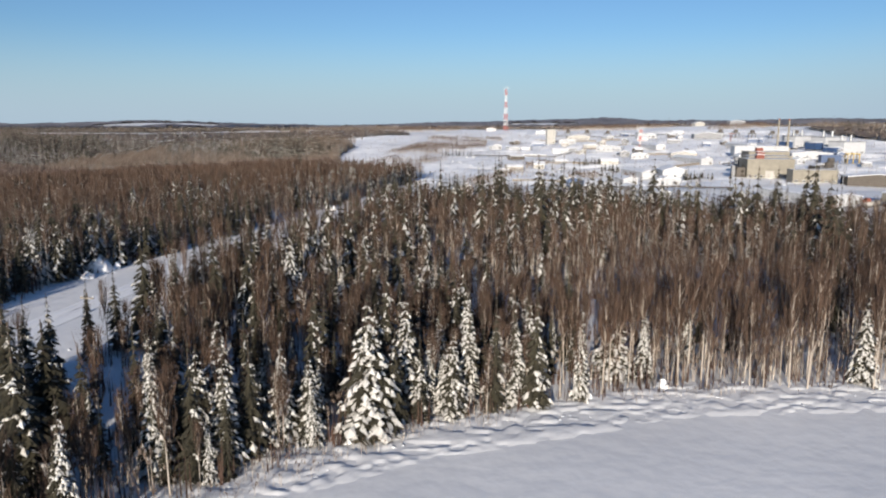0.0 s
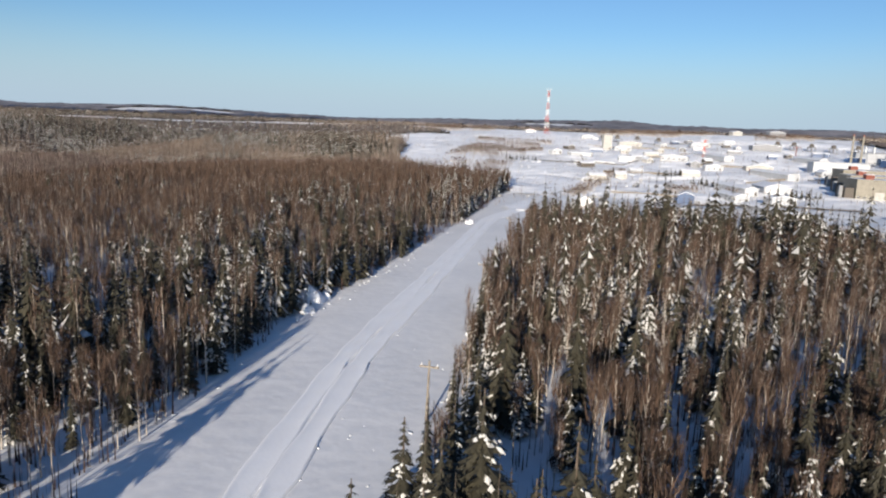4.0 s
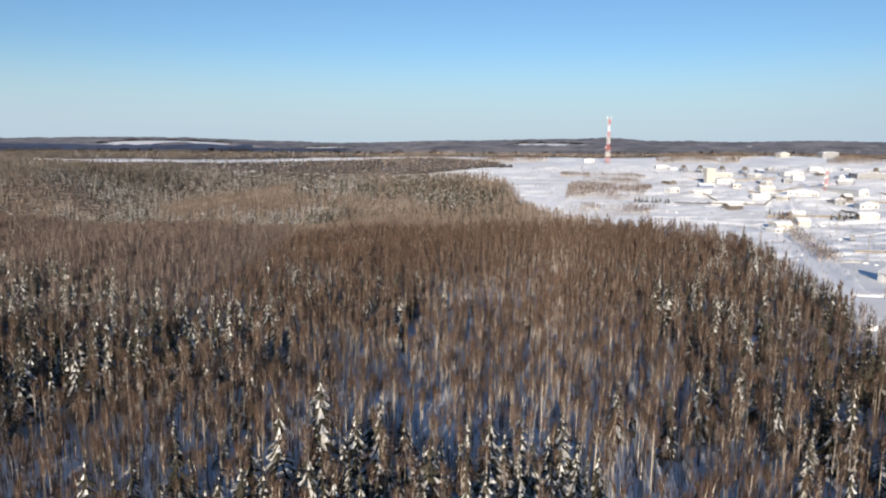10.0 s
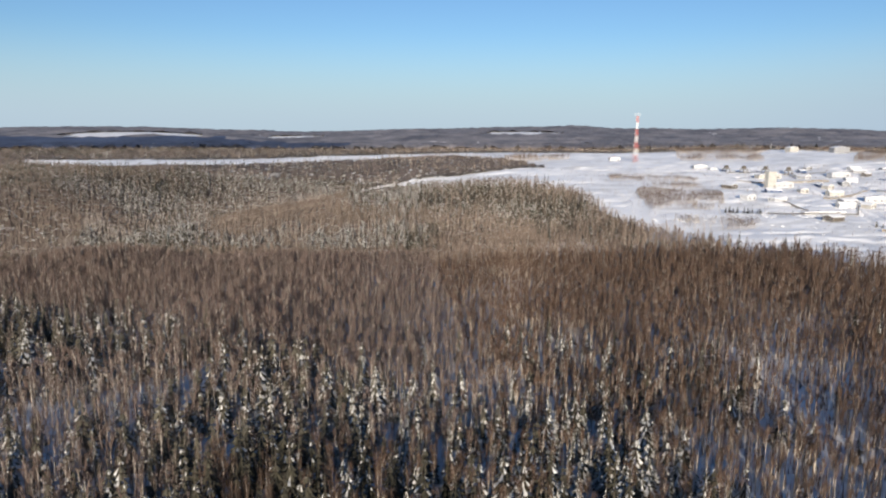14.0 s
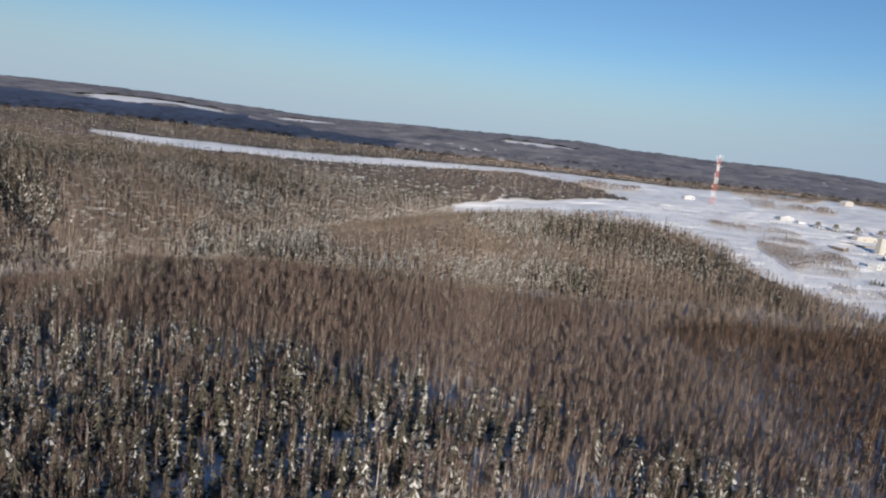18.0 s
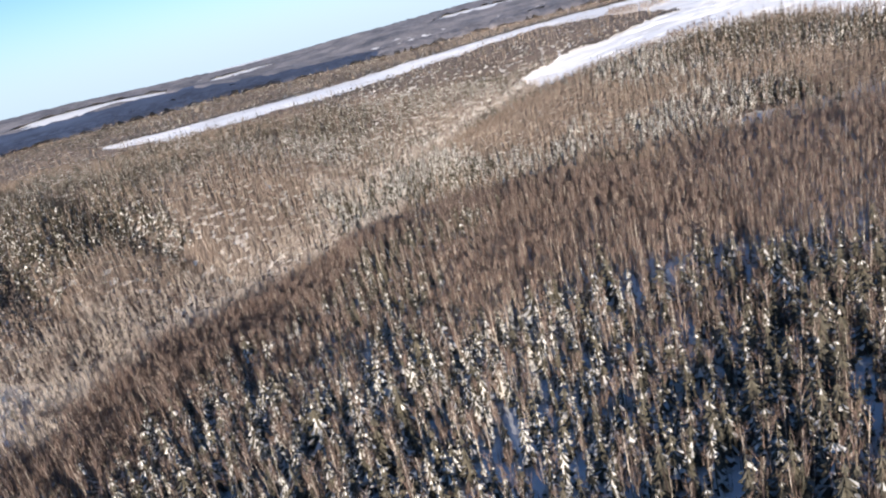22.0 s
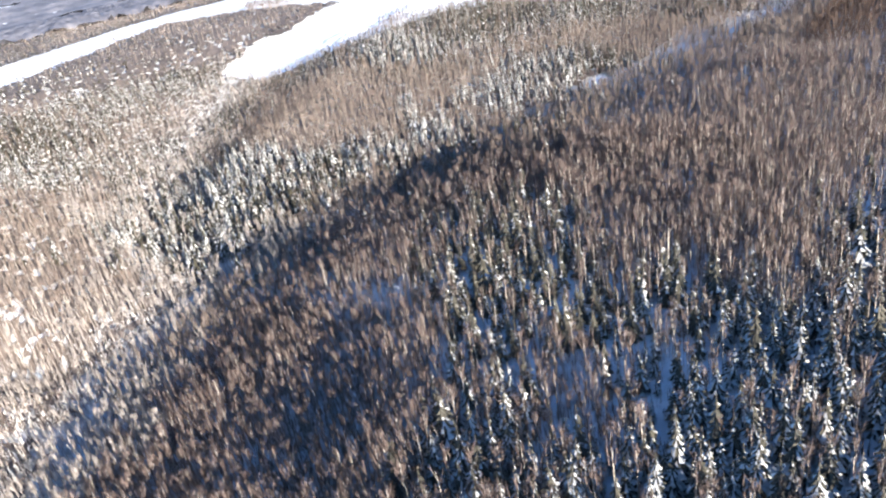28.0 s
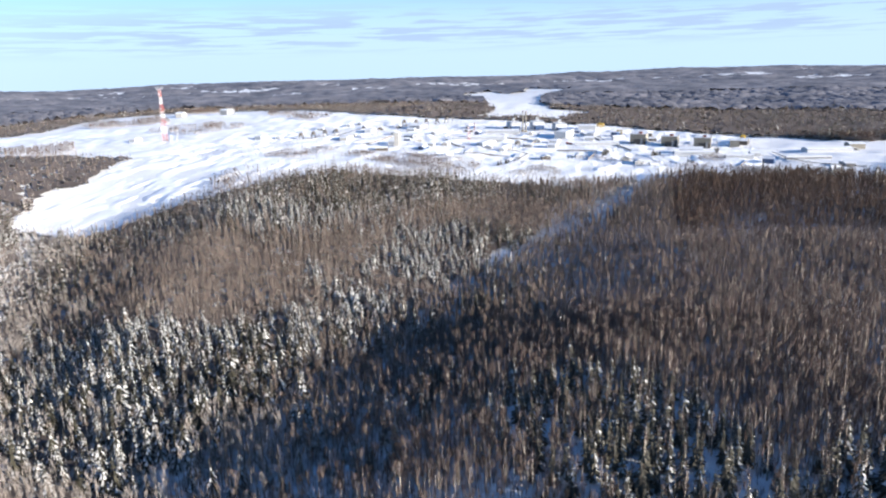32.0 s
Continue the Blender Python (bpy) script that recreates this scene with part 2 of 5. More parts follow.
FAR_OPENINGS = [[(-1340, 2640), (-1180, 2520), (-980, 2560), (-850, 2600), (-860, 2740), (-1080, 2800), (-1280, 2780)], [(230, 3560), (480, 3480), (680, 3600), (600, 3800), (330, 3780)],
                [(-900, 3900), (-520, 3800), (-500, 4100), (-850, 4200)],
                [(1828, 1145), (2103, 1103), (1804, 940), (2266, 969), (2031, 789), (1625, 820), (978, 740), (723, 674), (704, 608), (629, 602), (598, 637), (483, 638), (497, 695), (486, 764), (658, 783), (1383, 973)]]


def inside(outline, x, y):
    x, y = np.asarray(x, float), np.asarray(y, float)
    odd = np.zeros(x.shape, bool)
    for (ax, ay), (bx, by) in zip(outline, outline[1:] + outline[:1]):
        if ay == by:
            continue
        odd ^= ((ay > y) != (by > y)) & (x < (bx - ax) * (y - ay) / (by - ay) + ax)
    return odd


def wobble(x, y):
    return x + 14 * (value_noise(x, y, 22, 21) - 0.5), y + 14 * (value_noise(x, y, 22, 22) - 0.5)


def open_snow(x, y):
    out = inside(HELIPAD, x, y) | inside(CUTLINE, x, y)
    wx, wy = wobble(x, y)
    out |= inside(TOWN, wx, wy)
    for o in FAR_OPENINGS:
        out |= inside(o, wx + 3 * (wx - x), wy)
    return out


def arrays_mesh(name, verts, tris, slots, material_ids=None):
    """A mesh from arrays of corners and triangles."""
    me = bpy.data.meshes.new(name)
    me.vertices.add(len(verts))
    me.vertices.foreach_set("co", np.ascontiguousarray(verts, np.float32).ravel())
    me.loops.add(len(tris) * 3)
    me.loops.foreach_set("vertex_index", np.ascontiguousarray(tris, np.int32).ravel())
    me.polygons.add(len(tris))
    me.polygons.foreach_set("loop_start", np.arange(0, len(tris) * 3, 3, dtype=np.int32))
    for m in slots:
        me.materials.append(m)
    if material_ids is not None:
        me.polygons.foreach_set("material_index", np.ascontiguousarray(material_ids, np.int32))
    me.update(calc_edges=True)
    return me


def spaced(lo, hi, a, b, step, grow=1.12):
    """Even steps between a and b, growing outward to lo and hi."""
    mid = list(np.arange(a, b + 1, step))
    s, v, left = step, a, []
    while v > lo:
        s *= grow
        v -= s
        left.append(v)
    s, v, right = step, mid[-1], []
    while v < hi:
        s *= grow
        v += s
        right.append(v)
    return np.array(left[::-1] + mid + right)


def sheet(xs, ys, lift=None):
    gx, gy = np.meshgrid(xs, ys)
    gz = ground(gx, gy) if lift is None else lift(gx, gy)
    verts = np.stack([gx, gy, gz], -1).reshape(-1, 3)
    nx, ny = len(xs), len(ys)
    i = (np.arange(ny - 1)[:, None] * nx + np.arange(nx - 1)).ravel()
    tris = np.concatenate([np.stack([i, i + 1, i + nx + 1], -1), np.stack([i, i + nx + 1, i + nx], -1)])
    return verts, tris


v, t = sheet(spaced(-5000, 5000, -760, 420, 4.5), spaced(-3500, 5200, 20, 1250, 4.5))
land = arrays_mesh("ground", v, t, [SNOW])
land.polygons.foreach_set("use_smooth", np.ones(len(land.polygons), bool))
tagged(new("ground", land), "snow-covered rolling ground with a wooded ravine", "ground", kind="structure")

# distant woods: a rough canopy over the far land, cut out at its openings
NEAR_LAND = [(-1150, -100), (-1150, 900), (-900, 1500), (800, 1560), (900, 900), (820, 150), (500, -100)]


def canopy_sheet(step, inner, outer, x0, x1, y0, y1):
    def canopy(x, y):
        return ground(x, y) + 5.0 + 12.0 * (lattice(np.round(x / step), np.round(y / step), 5) - 0.5)
    v, t = sheet(np.arange(x0, x1, step), np.arange(y0, y1, step), canopy)
    c = v[t].mean(1)
    away = np.hypot(c[:, 0] + 250, c[:, 1] - 500)
    keep = (away >= inner) & (away < outer) & ~open_snow(c[:, 0], c[:, 1]) & ~inside(NEAR_LAND, c[:, 0], c[:, 1])
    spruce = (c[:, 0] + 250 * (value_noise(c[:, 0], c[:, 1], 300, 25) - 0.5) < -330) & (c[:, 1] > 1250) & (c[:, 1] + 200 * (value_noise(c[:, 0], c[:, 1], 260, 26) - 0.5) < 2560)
    for name, where, material, label in (("far_woods", keep & ~spruce, HAZED_WOODS, "dark brown woods far off on low hills"), ("spruce_hills", keep & spruce, HAZED_HILLS, "dark spruce woods on the hills beyond the plateau")):
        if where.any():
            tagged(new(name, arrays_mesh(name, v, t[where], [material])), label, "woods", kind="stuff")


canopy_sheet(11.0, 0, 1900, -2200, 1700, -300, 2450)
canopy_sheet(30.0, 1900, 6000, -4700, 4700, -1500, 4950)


# ---------------------------------------------------------------- trees
class Shape:
    """Collects corners, triangles and material slots."""
    def __init__(self):
        self.v, self.f, self.m = [], [], []

    def tri(self, a, b, c, m=0):
        n = len(self.v)
        self.v += [a, b, c]
        self.f.append((n, n + 1, n + 2))
        self.m.append(m)

    def strip(self, a, b, wa, wb, m=0, side=(1, 0, 0)):
        """A narrow tapering ribbon from a to b."""
        a, b, s = np.array(a, float), np.array(b, float), np.array(side, float)
        n = len(self.v)
        self.v += [a - s * wa, a + s * wa, b + s * wb, b - s * wb]
        self.f += [(n, n + 1, n + 2), (n, n + 2, n + 3)]
        self.m += [m, m]

    def stem(self, h, r, top, sides, m=0, lean=0.0, base=0.0):
        n = len(self.v)
        for z, rad, off in ((base, r, 0), (h, top, lean)):
            for k in range(sides):
                a = 2 * math.pi * k / sides
                self.v.append((off + rad * math.cos(a), rad * math.sin(a), z))
        for k in range(sides):
            a, b = n + k, n + (k + 1) % sides
            self.f += [(a, b, b + sides), (a, b + sides, a + sides)]
            self.m += [m, m]

    def arrays(self):
        return np.array(self.v, float), np.array(self.f, int), np.array(self.m, int)


def spruce_shape(rng, tiers, boughs, snow, detail=1, slim=0.13):
    """A spruce one metre high: drooping boughs in tiers, snow lying on some. Slots: bark, needles, snow."""
    s = Shape()
    s.stem(1.0, 0.012, 0.002, 5 if detail > 1 else 3, 0, base=-0.06)
    windward = rng.uniform(0, 6.283)
    for k in range(tiers):
        f = (k + rng.uniform(-0.3, 0.3)) / max(tiers - 1, 1)
        f = min(max(f, 0.0), 1.0)
        z = 0.10 + 0.86 * f
        reach = slim * (1 - f) ** 0.85 * rng.uniform(0.85, 1.12) + 0.010
        turn = rng.uniform(0, 6.28)
        gap = 0.9 / tiers
        for j in range(boughs if f < 0.85 else 3):
            a = turn + 6.283 * j / (boughs if f < 0.85 else 3) + rng.uniform(-0.4, 0.4)
            r = reach * rng.uniform(0.7, 1.2)
            drop = r * rng.uniform(0.35, 0.95)
            wide = max(r * (1.35 / boughs + 0.06), 0.008)
            c, q = math.cos(a), math.sin(a)
            def at(u, w, dz):
                return (c * u - q * w, q * u + c * w, z + dz)
            root, tip = at(0, 0, gap * 0.35), at(r, 0, -drop * 0.9)
            heavy = f < 0.95 and rng.random() + 0.25 * math.cos(a - windward) < snow * (1.25 - 0.7 * f)
            if detail == 0:
                s.tri(root, at(r * 0.95, wide * 1.25, -drop), at(r * 0.95, -wide * 1.25, -drop), 1)
                if heavy:
                    n = wide * rng.uniform(0.5, 1.1)
                    s.tri(at(r * 0.3, 0, gap * 0.3), at(r * 1.02, n, -drop * 0.8), at(r * 0.98, -n, -drop * 0.84), 2)
                continue
            left, right = at(r * 0.6, wide, -drop * 0.75), at(r * 0.6, -wide, -drop * 0.75)
            if detail == 1:
                s.tri(root, left, tip, 1)
                s.tri(root, tip, right, 1)
                if heavy:
                    n, q0 = wide * rng.uniform(0.55, 1.1), rng.uniform(0.05, 0.4)
                    s.tri(at(r * q0, 0, gap * 0.35 * (1 - q0) - drop * 0.35 * q0), at(r * 1.0, n, -drop * 0.74), at(r * 0.93, -n, -drop * 0.76), 2)
                continue
            mid = at(r * 0.6, 0, -drop * 0.45)
            s.tri(root, left, mid, 1)
            s.tri(root, mid, right, 1)
            s.tri(left, tip, mid, 1)
            s.tri(mid, tip, right, 1)
            for w in (1, -1):
                for u in (0.45, 0.75):
                    s.tri(at(r * (u - 0.12), w * wide * 0.3, -drop * u * 0.7), at(r * (u + 0.16), w * wide * rng.uniform(1.5, 2.3), -drop * (u + 0.25)), at(r * (u + 0.08), w * wide * 0.4, -drop * u * 0.85), 1)
            if heavy:
                u0 = rng.uniform(0.05, 0.2)
                while u0 < 0.95:
                    u1 = min(u0 + rng.uniform(0.28, 0.5), 1.06)
                    um, n, side = (u0 + u1) / 2, wide * rng.uniform(0.45, 0.95) * (1.15 - 0.3 * u0), wide * rng.uniform(-0.35, 0.35)
                    p0, p3 = at(r * u0, side, -drop * u0 * 0.62 + 0.008), at(r * u1, side, -drop * u1 * 0.88 + 0.003)
                    p1, p2 = at(r * um, side + n, -drop * um * 0.84 + 0.003), at(r * um, side - n, -drop * um * 0.84 + 0.003)
                    pm = at(r * um, side, -drop * um * 0.62 + 0.014)
                    for tri in ((p0, p1, pm), (p0, pm, p2), (p1, p3, pm), (pm, p3, p2)):
                        s.tri(*tri, 2)
                    u0 = u1 + rng.uniform(-0.05, 0.12)
                for w in (1, -1):
                    if rng.random() < 0.5:
                        u = rng.uniform(0.45, 0.8)
                        s.tri(at(r * (u - 0.12), w * wide * 0.5, -drop * u * 0.65), at(r * (u + 0.16), w * wide * rng.uniform(1.4, 2.1), -drop * (u + 0.2)), at(r * (u + 0.1), w * wide * 0.6, -drop * (u + 0.02)), 2)
    return s.arrays()


def bare_shape(rng, limbs, twigs, thick=1.0, mass=1.0, crown_from=0.3, spread=0.1, sides=3):
    """A leafless birch or aspen one metre high: a slim pale stem, rising limbs and fine upright twigs. Slots: pale bark, twigs."""
    s = Shape()
    lean, sway = rng.uniform(-0.05, 0.05), rng.uniform(0, 6.283)
    if sides:
        s.stem(0.95, 0.0075 * thick, 0.0018 * thick, sides, 0, lean=lean, base=-0.05)
    else:
        for a in (sway, sway + 1.57):
            c, q, w = math.cos(a), math.sin(a), 0.008 * thick
            s.tri((-w * c, -w * q, -0.05), (w * c, w * q, -0.05), (lean, 0, 0.95), 0)

    def sliver(p, q, w, m, b):
        c, d = w * math.cos(b), w * math.sin(b)
        s.tri((p[0] - c, p[1] - d, p[2]), (p[0] + c, p[1] + d, p[2]), q, m)

    ends = []
    for k in range(limbs):
        z = crown_from + (0.82 - crown_from) * (k + rng.random()) / limbs
        a = sway + 2.4 * k + rng.uniform(-0.5, 0.5)
        r = spread * rng.uniform(0.55, 1.0) * (1.25 - 0.6 * z)
        root = (lean * z, 0.0, z)
        tip = (lean * z + r * math.cos(a), r * math.sin(a), min(z + r * rng.uniform(1.5, 2.6), 0.99))
        sliver(root, tip, 0.0034 * thick, 1 if rng.random() < 0.3 else 0, a + 1.57)
        ends.append((root, tip))
    for k in range(twigs):
        if ends and rng.random() < 0.75:
            root, tip = ends[int(rng.integers(0, len(ends)))]
            f = rng.uniform(0.25, 0.95)
            p = tuple(root[i] + (tip[i] - root[i]) * f for i in range(3))
        else:
            z = crown_from + (0.94 - crown_from) * rng.random() ** 0.8
            p = (lean * z, 0.0, z)
        a, h = rng.uniform(0, 6.283), rng.uniform(0.14, 0.40)
        r = h * rng.uniform(0.03, 0.25) * spread / 0.1
        q = (p[0] + r * math.cos(a), p[1] + r * math.sin(a), min(p[2] + h, 1.02))
        sliver(p, q, rng.uniform(0.0022, 0.0042) * mass, 1, rng.uniform(0, 6.283))
    return s.arrays()


rng = np.random.default_rng(7)
NEAR_SPRUCES = [spruce_shape(rng, 13, 6, v, 1, w) for v in (0.06, 0.2, 0.5, 0.95) for w in (0.14, 0.18)]
NEAR_BARES = [bare_shape(rng, 8, 62, w, 0.85, c, 0.105) for c in (0.28, 0.38, 0.48, 0.58) for w in (0.9, 1.6)]
VALLEY_SPRUCES = [spruce_shape(rng, 12, 6, v, 1, w) for v in (0.1, 0.35, 0.65, 1.05) for w in (0.16, 0.20)]
VALLEY_BARES = [bare_shape(rng, 5, 30, w, 1.7, c, 0.14) for c in (0.2, 0.28, 0.38, 0.48) for w in (1.3, 2.0)]
SPRUCES = [spruce_shape(rng, 13, 6, v, 0, w) for v in (0.2, 0.45, 0.7, 1.0) for w in (0.13, 0.17)]
BARES = [bare_shape(rng, 4, 18, 1.5, 2.6, c, 0.115, 0) for c in (0.15, 0.22, 0.32, 0.42) for k in range(2)]
SPUR_SPRUCES = [spruce_shape(rng, 11, 6, v, 0, w) for v in (0.35, 0.75, 1.1, 1.6) for w in (0.16, 0.20)]
SPUR_BARES = [bare_shape(rng, 4, 18, 1.4, 1.9, c, 0.11, 0) for c in (0.22, 0.32, 0.42, 0.5)]
FAR_SPRUCES = [spruce_shape(rng, 7, 4, v, 0, 0.15) for v in (0.2, 0.45, 0.7, 1.0, 1.3)]
FAR_BARES = [bare_shape(rng, 2, 11, 1.5, 3.0, c, 0.115, 0) for c in (0.2, 0.3, 0.4, 0.5)]
BACK_SPRUCES = [spruce_shape(rng, 3, 3, v, 0, 0.17) for v in (0.1, 0.25, 0.45, 0.7)]
BACK_BARES = [bare_shape(rng, 0, 6, 2.2, 6.5, c, 0.12, 0) for c in (0.15, 0.25, 0.35)]


def planted(shapes, x, y, z, h, wide, spin, pick):
    """One big mesh of many trees: corners, triangles, slots."""
    V, F, M, n = [], [], [], 0
    for k, (sv, sf, sm) in enumerate(shapes):
        w = np.nonzero(pick == k)[0]
        if not len(w):
            continue
        c, s = np.cos(spin[w])[:, None], np.sin(spin[w])[:, None]
        hx = (h[w] * wide[w])[:, None]
        vx = sv[None, :, 0] * hx
        vy = sv[None, :, 1] * hx
        vv = np.stack([vx * c - vy * s + x[w][:, None], vx * s + vy * c + y[w][:, None], sv[None, :, 2] * h[w][:, None] + z[w][:, None]], -1)
        V.append(vv.reshape(-1, 3))
        F.append((sf[None] + (n + len(sv) * np.arange(len(w)))[:, None, None]).reshape(-1, 3))
        M.append(np.tile(sm, len(w)))
        n += len(sv) * len(w)
    return np.concatenate(V), np.concatenate(F), np.concatenate(M)


def scatter(x0, x1, y0, y1, gap, seed):
    """Jittered places on a grid."""
    r = np.random.default_rng(seed)
    gx, gy = np.meshgrid(np.arange(x0, x1, gap), np.arange(y0, y1, gap))
    x, y = gx.ravel() + r.uniform(-0.6, 0.6, gx.size) * gap, gy.ravel() + r.uniform(-0.6, 0.6, gx.size) * gap
    return x, y, r


# stands of one kind: x, y, reach, and how much more spruce (+) or birch (-)
STANDS_WEST = [(-525, 400, 46, 0.75), (-560, 418, 22, 0.5), (-500, 352, 34, 0.7), (-450, 340, 40, 0.5), (-390, 360, 36, 0.6), (-345, 352, 30, 0.55), (-466, 543, 13, 0.8), (-448, 518, 14, 0.8), (-466, 498, 20, 0.9),
               (-494, 490, 18, 0.9), (-500, 505, 12, 0.8), (-501, 457, 9, 0.8), (-484, 446, 9, 0.8), (-446, 412, 13, 0.9), (-466, 394, 14, 0.8), (-405, 390, 20, 0.7), (-560, 468, 14, 0.8), (-470, 503, 12, 0.7)]
BIRCH_WEST = [(-430, 470, 38, -0.9), (-370, 460, 45, -0.9), (-320, 450, 45, -0.7), (-465, 445, 22, -0.8), (-600, 490, 30, -0.7), (-575, 555, 35, -0.8), (-530, 575, 38, -0.8), (-450, 420, 6, -0.3), (-438, 377, 11, -0.9),
              (-535, 452, 14, -0.7), (-330, 410, 25, -0.3), (-560, 640, 55, -0.7), (-620, 570, 50, -0.7), (-590, 440, 16, -0.3), (-545, 530, 25, -0.6)]
STANDS_MID = [(-240, 330, 45, 0.22), (-180, 315, 35, 0.2), (-300, 325, 40, 0.25), (-288, 260, 24, 0.5), (-268, 285, 22, 0.4), (-221, 275, 18, 0.45), (-212, 242, 16, 0.5), (-240, 236, 16, 0.5), (-180, 276, 9, 0.6), (-310, 285, 30, 0.35), (-275, 225, 25, 0.4), (-213, 336, 14, 0.4), (-188, 174, 17, 0.75), (-166, 180, 14, 0.75),
              (-178, 153, 13, 0.6), (-225, 258, 14, 0.3), (-102, 192, 10, 0.6), (-105, 150, 14, 0.75), (-86, 176, 12, 0.7), (-92, 148, 13, 0.7), (-124, 153, 6, 0.7), (-103, 259, 8, 0.7), (-75, 225, 14, 0.5), (-100, 118, 22, 0.6), (-130, 108, 25, 0.4)]
BIRCH_MID = [(-274, 410, 60, -0.8), (-200, 400, 60, -0.8), (-120, 390, 50, -0.7), (-176, 240, 16, -0.7), (-137, 300, 40, -0.6), (-145, 350, 40, -0.3), (-130, 182, 14, -0.8), (-141, 230, 26, -0.8), (-157, 145, 9, -0.8), (-256, 340, 35, -0.4),
             (-140, 150, 12, -0.6), (-340, 325, 20, -0.3), (-240, 190, 28, -0.5), (-165, 218, 14, -0.5), (-250, 470, 80, -0.7), (-120, 450, 60, -0.6), (-60, 300, 25, -0.2)]
STANDS_EAST = [(10, 250, 70, 0.3), (70, 235, 45, 0.4), (-20, 110, 35, 0.15), (-45, 72, 26, 0.7), (-55, 320, 25, 0.15), (60, 180, 60, -0.15), (-20, 300, 30, 0.3), (0, 175, 30, -0.2), (-30, 150, 22, 0.35), (40, 120, 25, -0.3)]
STANDS_BEYOND = [(-452, 715, 34, 1.0), (-440, 688, 28, 1.0), (-482, 676, 18, 0.9), (-430, 655, 16, 0.7), (-735, 790, 62, 1.0), (-668, 690, 42, 1.0), (-612, 697, 20, 0.9), (-540, 865, 40, 0.6), (-470, 900, 45, 0.5), (-380, 940, 45, 0.6),
                 (-500, 835, 30, 0.5), (-324, 935, 30, 0.6), (-250, 745, 45, 0.8), (-190, 715, 48, 0.9), (-140, 640, 35, 0.7), (-140, 575, 30, 0.5), (-300, 625, 20, 0.7), (-355, 634, 16, 0.6), (-245, 595, 26, 0.6), (-410, 665, 16, 0.5), (-270, 425, 35, 0.35)]
BIRCH_BEYOND = [(-378, 728, 38, -1.5), (-322, 728, 34, -1.3), (-366, 688, 22, -1.3), (-190, 605, 28, -0.9), (-625, 648, 30, -1.5), (-560, 715, 42, -1.3), (-505, 770, 38, -1.0), (-560, 790, 30, -0.5), (-760, 1020, 80, -1.1), (-290, 690, 22, -0.7), (-420, 800, 30, -0.6)]
STANDS = STANDS_WEST + BIRCH_WEST + STANDS_MID + BIRCH_MID + STANDS_EAST + STANDS_BEYOND + BIRCH_BEYOND
# where the birches stand wide apart and the snow shows: x, y, reach, how much
THIN = [(-470, 452, 20, 0.15), (-528, 365, 7, 0.6), (-534, 455, 9, 0.45), (-528, 389, 5, 0.6), (-492, 351, 7, 0.45), (-480, 361, 7, 0.4),
        (-438, 382, 9, 0.45), (-440, 430, 18, 0.2), (-387, 684, 9, 0.35), (-363, 668, 9, 0.35), (-100, 508, 30, 0.5), (-55, 500, 22, 0.5), (-140, 530, 20, 0.4), (-415, 345, 8, 0.4), (-460, 370, 8, 0.4), (-425, 410, 12, 0.25)]


def spruce_share(x, y):
    """How much of the stand is spruce."""
    q = 0.34 + 0.6 * (value_noise(x, y, 13, 9) - 0.5) + 0.45 * (value_noise(x, y, 48, 8) - 0.5) + 0.2 * smooth(640, 720, y) * smooth(-200, -260, x)
    for sx, sy, reach, more in STANDS:
        q = q + (more if more > 0 else 0.6 * more) * np.exp(-((x - sx) ** 2 + (y - sy) ** 2) / reach ** 2)
    return smooth(0.08, 0.85, q)


GLADES = [(-147, 172, 6.5), (-157, 200, 6.5), (-116, 156, 6.5), (-147, 157, 6.5), (-143, 172, 6.5), (-148, 161, 6.5), (-184, 261, 6.5), (-116, 174, 6.5), (-41, 77, 6.5), (-47, 90, 7), (-118, 160, 6.5), (-172, 222, 7), (-138, 180, 9)]


def openness(x, y):
    """Small glades and the bare gully floors."""
    glade = 1.0
    for gx, gy, reach in GLADES:
        glade = glade - 0.6 * np.exp(-(((x - gx) ** 2 + (y - gy) ** 2) / reach ** 2) ** 2)
    for gx, gy, reach, less in THIN:
        glade = glade - less * np.exp(-((x - gx) ** 2 + (y - gy) ** 2) / reach ** 2)
    d1, deep1, _ = along(RAVINE, x, y)
    d2, deep2, _ = along(SIDE_VALLEY, x, y)
    bends = 16 * (value_noise(x, y, 17, 15) - 0.5)
    floor = np.minimum(np.where(deep1 < 16, d1 + 7, np.where(deep1 > 36, d1, 60)), d2 + 3) + bends
    patchy = 1 - 0.5 * (1 - 0.8 * np.maximum(smooth(480, 560, y), 0.7 * smooth(-400, -460, x))) * (1 - smooth(0.2, 0.36, value_noise(x, y, 19, 14)))
    return np.clip(glade, 0.1, 1) * patchy * (0.38 + 0.62 * smooth(3, 26, floor)) * (0.45 + 0.55 * smooth(3, 9, np.where(deep1 < 16, d1, 60)))


def seen_side(x, y, margin):
    """Only the land ahead of the flight line: nothing behind it comes into view."""
    px = [-760, -672, -650, -610, -450, -300, -172, -60, 0, 300]
    py = [503, 503, 394, 310, 198, 136, 82, 30, 0, 0]
    return y > np.interp(x, px, py) - margin


